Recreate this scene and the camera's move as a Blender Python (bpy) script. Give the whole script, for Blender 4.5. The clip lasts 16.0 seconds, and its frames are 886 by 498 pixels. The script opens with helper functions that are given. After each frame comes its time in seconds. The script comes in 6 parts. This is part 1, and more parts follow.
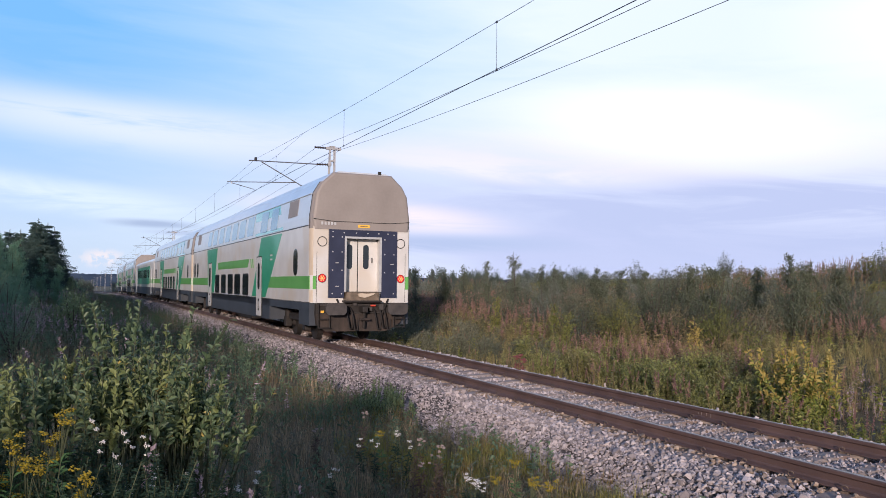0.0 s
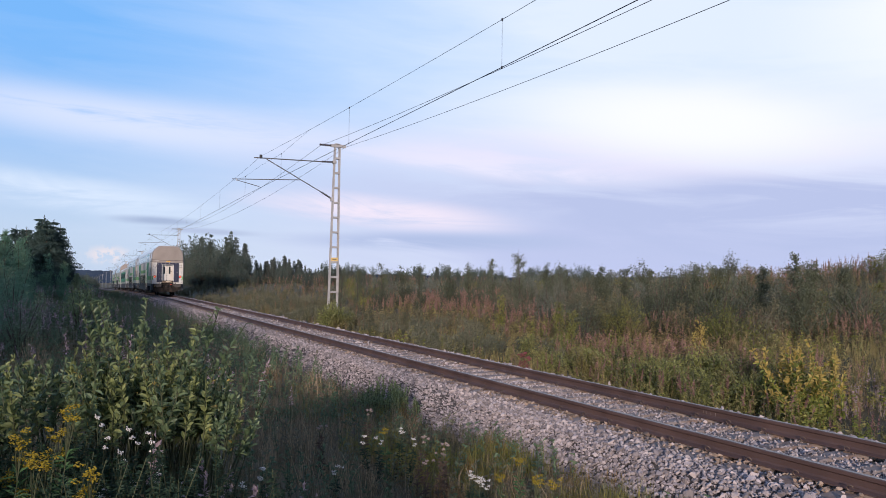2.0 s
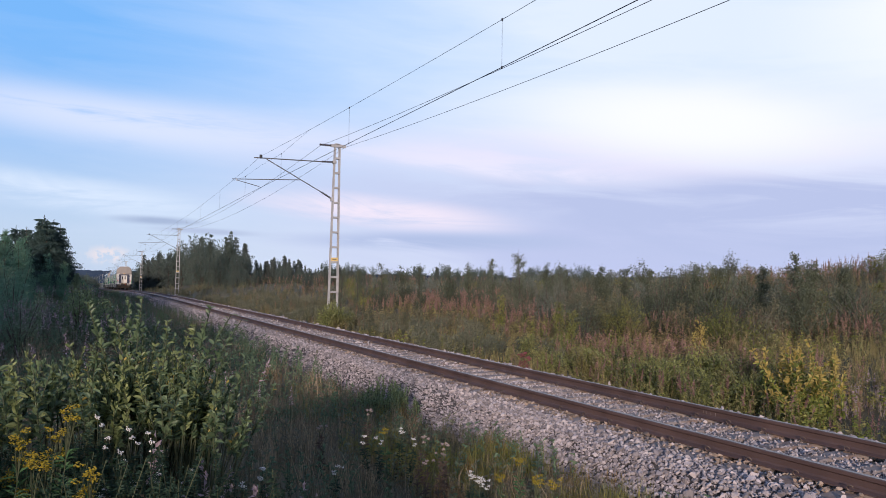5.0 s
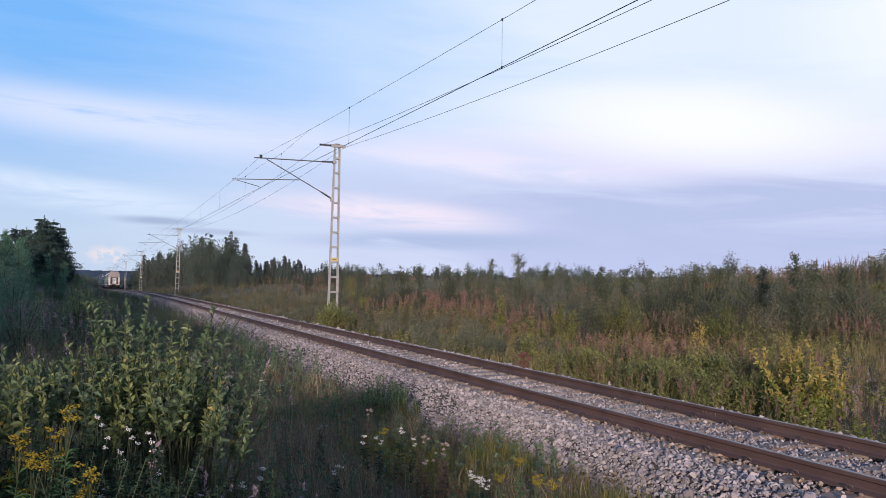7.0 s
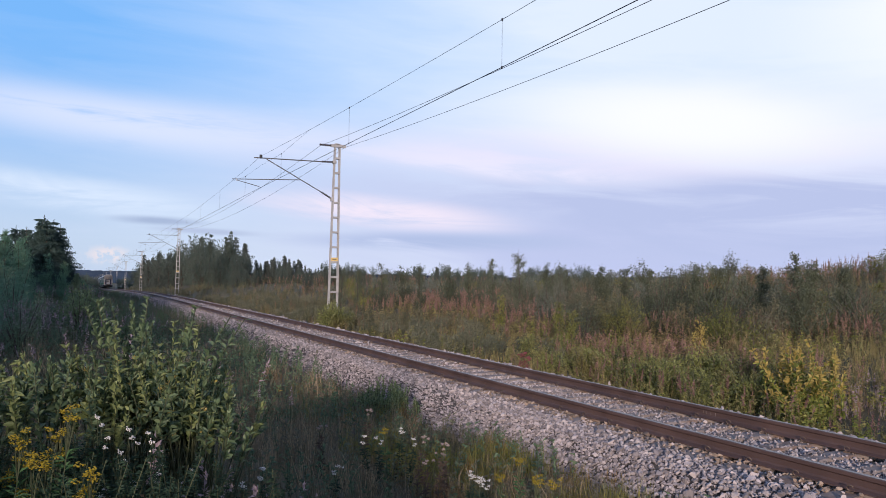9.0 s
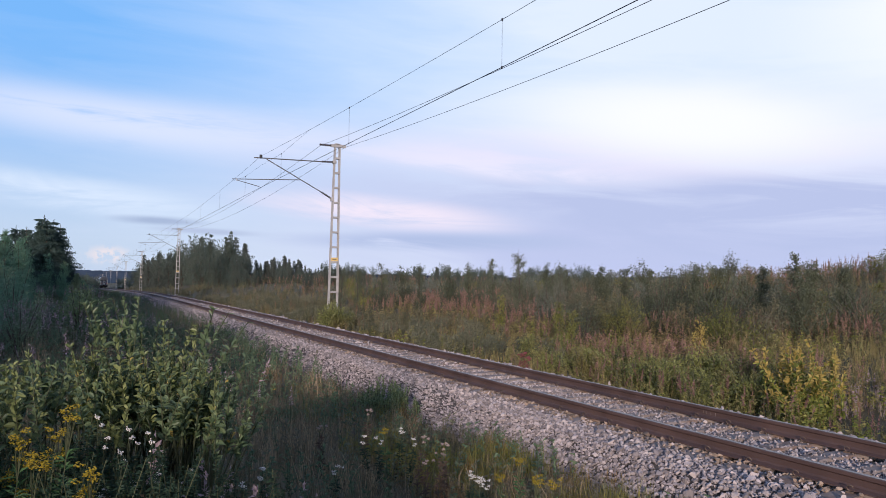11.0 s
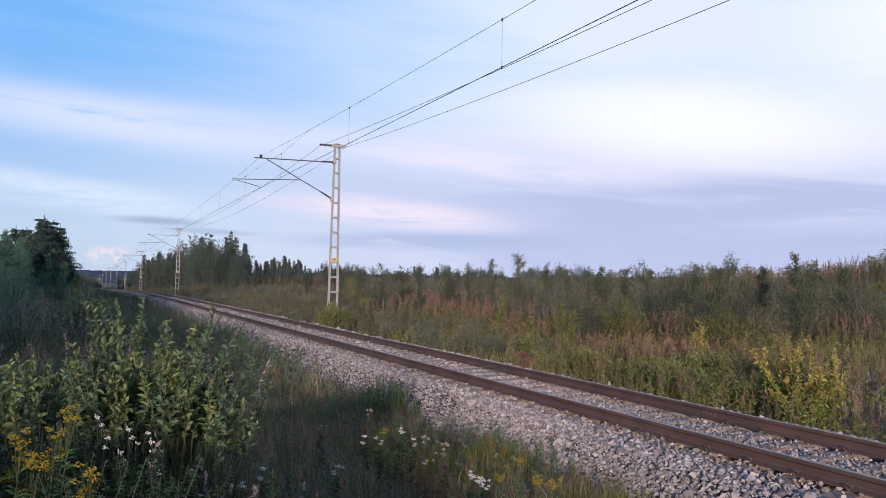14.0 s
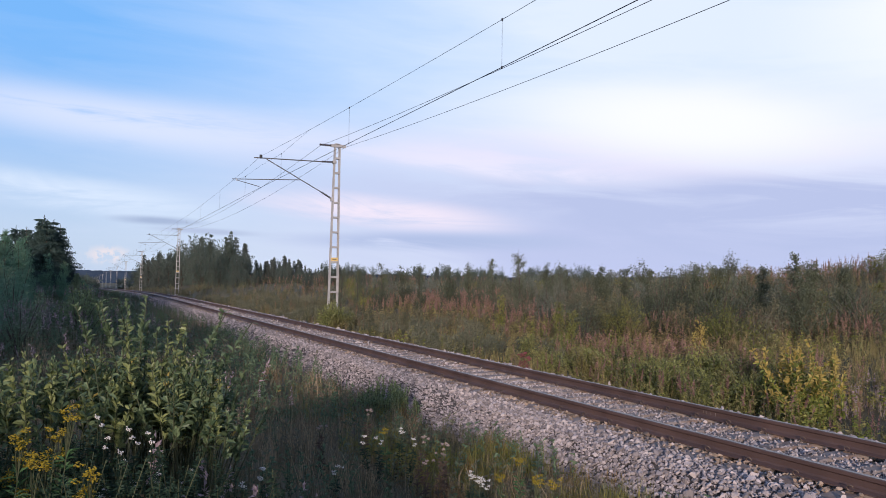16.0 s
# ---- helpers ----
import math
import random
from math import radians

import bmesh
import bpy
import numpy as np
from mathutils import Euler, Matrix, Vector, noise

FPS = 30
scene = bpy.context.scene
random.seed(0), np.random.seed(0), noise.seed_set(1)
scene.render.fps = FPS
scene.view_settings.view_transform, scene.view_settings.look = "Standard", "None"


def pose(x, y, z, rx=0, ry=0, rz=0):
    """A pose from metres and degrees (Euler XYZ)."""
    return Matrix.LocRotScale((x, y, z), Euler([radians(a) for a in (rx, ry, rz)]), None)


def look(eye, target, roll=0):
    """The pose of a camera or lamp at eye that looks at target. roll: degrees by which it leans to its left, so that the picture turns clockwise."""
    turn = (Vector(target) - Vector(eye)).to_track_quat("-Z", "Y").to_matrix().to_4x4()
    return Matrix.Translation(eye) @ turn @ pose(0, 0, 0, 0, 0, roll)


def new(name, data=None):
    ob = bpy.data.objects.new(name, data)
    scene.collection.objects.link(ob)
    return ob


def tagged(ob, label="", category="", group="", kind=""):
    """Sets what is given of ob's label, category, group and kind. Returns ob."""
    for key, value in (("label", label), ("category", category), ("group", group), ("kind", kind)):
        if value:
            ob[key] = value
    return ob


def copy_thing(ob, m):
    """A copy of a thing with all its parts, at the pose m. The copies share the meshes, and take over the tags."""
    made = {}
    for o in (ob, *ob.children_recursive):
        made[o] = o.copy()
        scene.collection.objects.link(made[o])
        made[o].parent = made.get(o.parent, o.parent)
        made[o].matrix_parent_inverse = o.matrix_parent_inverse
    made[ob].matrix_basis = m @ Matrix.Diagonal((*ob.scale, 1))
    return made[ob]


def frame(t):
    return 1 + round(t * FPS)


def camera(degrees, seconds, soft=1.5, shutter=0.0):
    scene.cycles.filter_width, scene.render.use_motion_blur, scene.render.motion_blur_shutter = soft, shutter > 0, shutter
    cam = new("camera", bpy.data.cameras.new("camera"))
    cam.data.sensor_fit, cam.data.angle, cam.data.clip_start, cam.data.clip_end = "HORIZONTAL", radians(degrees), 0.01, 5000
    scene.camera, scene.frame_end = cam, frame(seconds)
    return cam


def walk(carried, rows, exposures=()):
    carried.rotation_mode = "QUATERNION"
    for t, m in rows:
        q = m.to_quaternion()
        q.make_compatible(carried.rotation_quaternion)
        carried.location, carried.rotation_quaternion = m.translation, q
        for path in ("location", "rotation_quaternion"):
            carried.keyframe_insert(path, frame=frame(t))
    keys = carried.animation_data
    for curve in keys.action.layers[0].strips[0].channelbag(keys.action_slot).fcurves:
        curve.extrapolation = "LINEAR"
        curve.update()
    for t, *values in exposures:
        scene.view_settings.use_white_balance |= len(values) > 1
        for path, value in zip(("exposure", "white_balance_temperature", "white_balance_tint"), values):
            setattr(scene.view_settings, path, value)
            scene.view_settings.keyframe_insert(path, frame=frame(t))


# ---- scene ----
# ---- camera ----
EYE = Vector((-7.739, 0.0, 1.835))


def aim(pitch, roll, yaw):
    """The camera's pose; yaw in degrees from the track's direction (+Y) towards +X."""
    p, y = radians(pitch), radians(yaw)
    way = Vector((math.sin(y) * math.cos(p), math.cos(y) * math.cos(p), math.sin(p)))
    return look(EYE, EYE + way, roll)


cam = camera(59.38, 16.0, soft=0.5)
walk(cam, [
    (0.0, aim(2.533, 0.504, 24.984)),
    (0.3, aim(2.500, 0.590, 24.470)),
    (0.5, aim(2.472, 0.631, 24.373)),
    (0.7, aim(2.420, 0.670, 24.470)),
    (1.0, aim(2.366, 0.695, 24.585)),
    (1.3, aim(2.362, 0.690, 24.636)),
    (2.0, aim(2.362, 0.690, 24.638)),
    (16.0, aim(2.362, 0.690, 24.638)),
], exposures=[(0.0, 0.16, 6200, 10), (0.3, 0.05, 6200, 10), (0.7, 0.0, 6200, 10), (16.0, 0.0, 6200, 10)])

# ---- sky and sun ----
SUN_ELEVATION, SUN_AZIMUTH = 9.0, 210.0      # degrees; the azimuth runs from +Y towards +X


def build_world():
    world = bpy.data.worlds.new("evening_sky")
    scene.world = world
    world.use_nodes = True
    nt = world.node_tree
    n, link = nt.nodes, nt.links.new
    n.clear()

    def math_node(op, a, b=None, c=None, clamp=False):
        m = n.new("ShaderNodeMath")
        m.operation, m.use_clamp = op, clamp
        for i, v in enumerate((a, b, c)):
            if v is None:
                continue
            if isinstance(v, (int, float)):
                m.inputs[i].default_value = v
            else:
                link(v, m.inputs[i])
        return m.outputs[0]

    def step(v, lo, hi):
        m = n.new("ShaderNodeMapRange")
        m.interpolation_type = "SMOOTHSTEP"
        link(v, m.inputs[0])
        m.inputs[1].default_value, m.inputs[2].default_value = lo, hi
        return m.outputs[0]

    def mix(f, a, b):
        m = n.new("ShaderNodeMix")
        m.data_type = "RGBA"
        for i, v in ((0, f), (6, a), (7, b)):
            if isinstance(v, (int, float)):
                m.inputs[i].default_value = v
            elif isinstance(v, tuple):
                m.inputs[i].default_value = (*v, 1)
            else:
                link(v, m.inputs[i])
        return m.outputs[2]

    def noise_of(vec, scale, detail, rough=0.55, distortion=0.0):
        t = n.new("ShaderNodeTexNoise")
        t.inputs["Scale"].default_value, t.inputs["Detail"].default_value = scale, detail
        t.inputs["Roughness"].default_value, t.inputs["Distortion"].default_value = rough, distortion
        link(vec, t.inputs["Vector"])
        return t.outputs[0]

    sky = n.new("ShaderNodeTexSky")
    sky.sky_type, sky.sun_disc = "NISHITA", False
    sky.sun_elevation, sky.sun_rotation = radians(SUN_ELEVATION), radians(SUN_AZIMUTH)
    sky.air_density, sky.dust_density, sky.ozone_density = 1.0, 0.6, 2.0

    place = n.new("ShaderNodeTexCoord")
    split = n.new("ShaderNodeSeparateXYZ")
    link(place.outputs["Generated"], split.inputs[0])
    x, y, z = split.outputs
    az = math_node("MULTIPLY", math_node("ARCTAN2", x, y), 57.2958)
    el = math_node("MULTIPLY", math_node("ARCSINE", z), 57.2958)

    def streaks(kx, ky, tilt, shift, scale, detail, rough=0.55, distortion=0.6):
        comb = n.new("ShaderNodeCombineXYZ")
        link(math_node("MULTIPLY", az, kx), comb.inputs[0])
        link(math_node("MULTIPLY", math_node("ADD", el, math_node("MULTIPLY", az, tilt)), ky), comb.inputs[1])
        comb.inputs[2].default_value = shift
        return noise_of(comb.outputs[0], scale, detail, rough, distortion)

    def blob(a0, e0, aw, ew, tilt=0.0):
        """1 in the middle of a soft oval in the sky, 0 outside."""
        da = math_node("DIVIDE", math_node("SUBTRACT", az, a0), aw)
        slant = math_node("ADD", math_node("SUBTRACT", el, e0), math_node("MULTIPLY", math_node("SUBTRACT", az, a0), tilt))
        de = math_node("DIVIDE", slant, ew)
        d = math_node("SQRT", math_node("ADD", math_node("MULTIPLY", da, da), math_node("MULTIPLY", de, de)))
        return step(d, 1.0, 0.15)

    S = 10.0   # the background's strength is 0.1

    def col(r, g, b):
        return (r * S, g * S, b * S)

    wide = streaks(0.035, 0.14, 0.10, 0.0, 1.0, 5.0)
    fine = streaks(0.08, 0.50, 0.06, 4.0, 1.0, 5.0, 0.6)
    # clear blue, paler towards the horizon
    blue = mix(step(el, 1.0, 17.0), col(0.60, 0.71, 0.90), col(0.22, 0.52, 1.0))
    blue = mix(0.12, blue, sky.outputs[0])
    # thin high cloud, thicker towards the right
    veil = math_node("ADD", math_node("MULTIPLY", step(az, -6.0, 36.0), 0.93), math_node("MULTIPLY", math_node("SUBTRACT", wide, 0.5), 0.55))
    veil = math_node("ADD", veil, math_node("MULTIPLY", math_node("SUBTRACT", fine, 0.5), 0.32), clamp=True)
    c = mix(veil, blue, mix(step(el, 9.0, 15.0), col(0.84, 0.86, 0.99), col(0.80, 0.87, 1.0)))
    # long white bands
    c = mix(math_node("MULTIPLY", blob(6.0, 10.4, 30.0, 2.6, 0.06), math_node("MULTIPLY", step(fine, 0.12, 0.5), 0.9)), c, col(0.76, 0.81, 0.98))
    c = mix(math_node("MULTIPLY", blob(-2.0, 5.6, 16.0, 1.7, 0.10), step(fine, 0.2, 0.55)), c, col(0.74, 0.83, 0.97))
    # lavender bank over the horizon
    bank = math_node("MULTIPLY", step(math_node("ADD", el, math_node("MULTIPLY", math_node("SUBTRACT", az, 25.0), 0.14)), 11.0, 5.0), step(az, 3.0, 24.0))
    bank = math_node("MULTIPLY", bank, step(math_node("ADD", wide, math_node("MULTIPLY", step(az, 20.0, 40.0), 0.3)), 0.2, 0.75))
    c = mix(bank, c, col(0.56, 0.60, 0.83))
    c = mix(math_node("MULTIPLY", blob(49.0, 4.6, 42.0, 5.6, 0.06), math_node("ADD", 0.25, step(fine, 0.25, 0.65))), c, col(0.52, 0.57, 0.80))
    c = mix(math_node("MULTIPLY", blob(30.0, 8.3, 16.0, 1.5, 0.09), step(fine, 0.3, 0.6)), c, col(0.86, 0.84, 0.97))
    # pink light on the low streaks
    c = mix(math_node("MULTIPLY", blob(20.5, 5.0, 13.0, 1.6, 0.08), math_node("MULTIPLY", step(fine, 0.34, 0.56), 0.9)), c, col(0.96, 0.84, 0.93))
    c = mix(math_node("MULTIPLY", blob(24.0, 2.9, 15.0, 1.0, 0.0), step(fine, 0.3, 0.5)), c, col(0.48, 0.55, 0.77))
    c = mix(math_node("MULTIPLY", blob(40.0, 9.2, 32.0, 2.5, 0.02), math_node("ADD", 0.35, math_node("MULTIPLY", step(fine, 0.3, 0.65), 0.5))), c, col(0.87, 0.81, 0.96))
    # bright sunlit cloud
    glow = math_node("MULTIPLY", blob(42.5, 11.3, 17.0, 4.2, 0.10), step(math_node("ADD", wide, math_node("MULTIPLY", fine, 0.4)), 0.38, 0.62))
    c = mix(glow, c, col(1.0, 0.99, 1.0))
    c = mix(blob(62.0, 17.5, 17.0, 11.0), c, col(1.0, 1.0, 1.0))
    # small grey streaks and a far cumulus
    c = mix(math_node("MULTIPLY", blob(4.5, 3.95, 4.5, 0.45, 0.02), step(fine, 0.25, 0.6)), c, col(0.42, 0.50, 0.68))
    c = mix(math_node("MULTIPLY", blob(8.0, 3.3, 5.5, 0.35, 0.03), step(fine, 0.25, 0.6)), c, col(0.50, 0.57, 0.75))
    puff = streaks(1.2, 1.2, 0.0, 9.0, 1.0, 4.0, 0.6, 0.0)
    c = mix(math_node("MULTIPLY", blob(1.3, 1.5, 2.0, 0.85), step(puff, 0.42, 0.56)), c, col(0.86, 0.78, 0.80))
    # unseen sky: deeper blue overhead, grey to the sides, darkened to cut fill
    c = mix(step(el, 21.0, 55.0), c, col(0.10, 0.21, 0.52))
    away = math_node("ADD", step(az, 62.0, 110.0), step(az, -14.0, -60.0), clamp=True)
    c = mix(math_node("MULTIPLY", away, 0.8), c, col(0.27, 0.31, 0.42))
    c = mix(step(el, 0.0, -3.0), c, col(0.10, 0.11, 0.10))
    back = n.new("ShaderNodeBackground")
    link(c, back.inputs[0])
    back.inputs[1].default_value = 0.1
    out = n.new("ShaderNodeOutputWorld")
    link(back.outputs[0], out.inputs[0])

    sun = new("sun", bpy.data.lights.new("sun", "SUN"))
    sun.data.energy, sun.data.angle, sun.data.color = 4.15, radians(4.0), (1.0, 0.785, 0.635)
    a, e = radians(SUN_AZIMUTH), radians(SUN_ELEVATION)
    way = Vector((math.sin(a) * math.cos(e), math.cos(a) * math.cos(e), math.sin(e)))
    sun.matrix_world = look(way * 60, (0, 0, 0))


build_world()


# ---- materials ----
def surface(name, c1, c2, rough=0.7, metal=0.0, scale=6.0, fine=60.0, bump=0.0, island=0.0, c3=None, patch=0.0, leaf=0.0, obrand=0.0, coat=0.0, emit=None, stretch=None):
    """A procedural material: c1 to c2 by coarse and fine noise, by island or by object; c3 comes in wide patches."""
    m = bpy.data.materials.new(name)
    m.use_nodes = True
    n, link = m.node_tree.nodes, m.node_tree.links.new
    b = n["Principled BSDF"]
    geo = n.new("ShaderNodeNewGeometry")
    place = n.new("ShaderNodeTexCoord").outputs["Object"]
    if stretch:
        sc = n.new("ShaderNodeMapping")
        sc.inputs["Scale"].default_value = stretch
        link(place, sc.inputs[0])
        place = sc.outputs[0]
    coarse, grain = n.new("ShaderNodeTexNoise"), n.new("ShaderNodeTexNoise")
    for t, s in ((coarse, scale), (grain, fine)):
        t.inputs["Scale"].default_value, t.inputs["Detail"].default_value = s, 4
        link(place, t.inputs["Vector"])
    f = n.new("ShaderNodeMath")
    f.operation = "MULTIPLY_ADD"
    link(grain.outputs[0], f.inputs[0])
    f.inputs[1].default_value = 0.45
    k = n.new("ShaderNodeMath")
    k.operation = "MULTIPLY_ADD"
    link(coarse.outputs[0], k.inputs[0])
    k.inputs[1].default_value, k.inputs[2].default_value = 1.6, -0.52
    link(k.outputs[0], f.inputs[2])
    out = f.outputs[0]
    for weight, source in ((island, geo.outputs["Random Per Island"]), (obrand, n.new("ShaderNodeObjectInfo").outputs["Random"])):
        if weight:
            w = n.new("ShaderNodeMix")
            w.inputs[0].default_value = weight
            link(out, w.inputs[2])
            link(source, w.inputs[3])
            out = w.outputs[0]
    mix = n.new("ShaderNodeMix")
    mix.data_type, mix.clamp_factor = "RGBA", True
    link(out, mix.inputs[0])
    mix.inputs[6].default_value, mix.inputs[7].default_value = (*c1, 1), (*c2, 1)
    colour = mix.outputs[2]
    if c3:
        wide = n.new("ShaderNodeTexNoise")
        wide.inputs["Scale"].default_value, wide.inputs["Detail"].default_value = patch, 3
        link(geo.outputs["Position"], wide.inputs["Vector"])
        r = n.new("ShaderNodeMapRange")
        r.interpolation_type = "SMOOTHSTEP"
        link(wide.outputs[0], r.inputs[0])
        r.inputs[1].default_value, r.inputs[2].default_value = 0.5, 0.66
        m3 = n.new("ShaderNodeMix")
        m3.data_type = "RGBA"
        link(r.outputs[0], m3.inputs[0])
        link(colour, m3.inputs[6])
        m3.inputs[7].default_value = (*c3, 1)
        colour = m3.outputs[2]
    link(colour, b.inputs["Base Color"])
    b.inputs["Roughness"].default_value, b.inputs["Metallic"].default_value = rough, metal
    b.inputs["Coat Weight"].default_value = coat
    if bump:
        bp = n.new("ShaderNodeBump")
        bp.inputs["Strength"].default_value, bp.inputs["Distance"].default_value = bump, 0.02
        link(grain.outputs[0], bp.inputs["Height"])
        link(bp.outputs[0], b.inputs["Normal"])
    if leaf:
        tr, ms = n.new("ShaderNodeBsdfTranslucent"), n.new("ShaderNodeMixShader")
        link(colour, tr.inputs[0])
        ms.inputs[0].default_value = leaf
        link(b.outputs[0], ms.inputs[1])
        link(tr.outputs[0], ms.inputs[2])
        link(ms.outputs[0], n["Material Output"].inputs[0])
    if emit:
        b.inputs["Emission Color"].default_value, b.inputs["Emission Strength"].default_value = (*emit[:3], 1), emit[3]
    return m


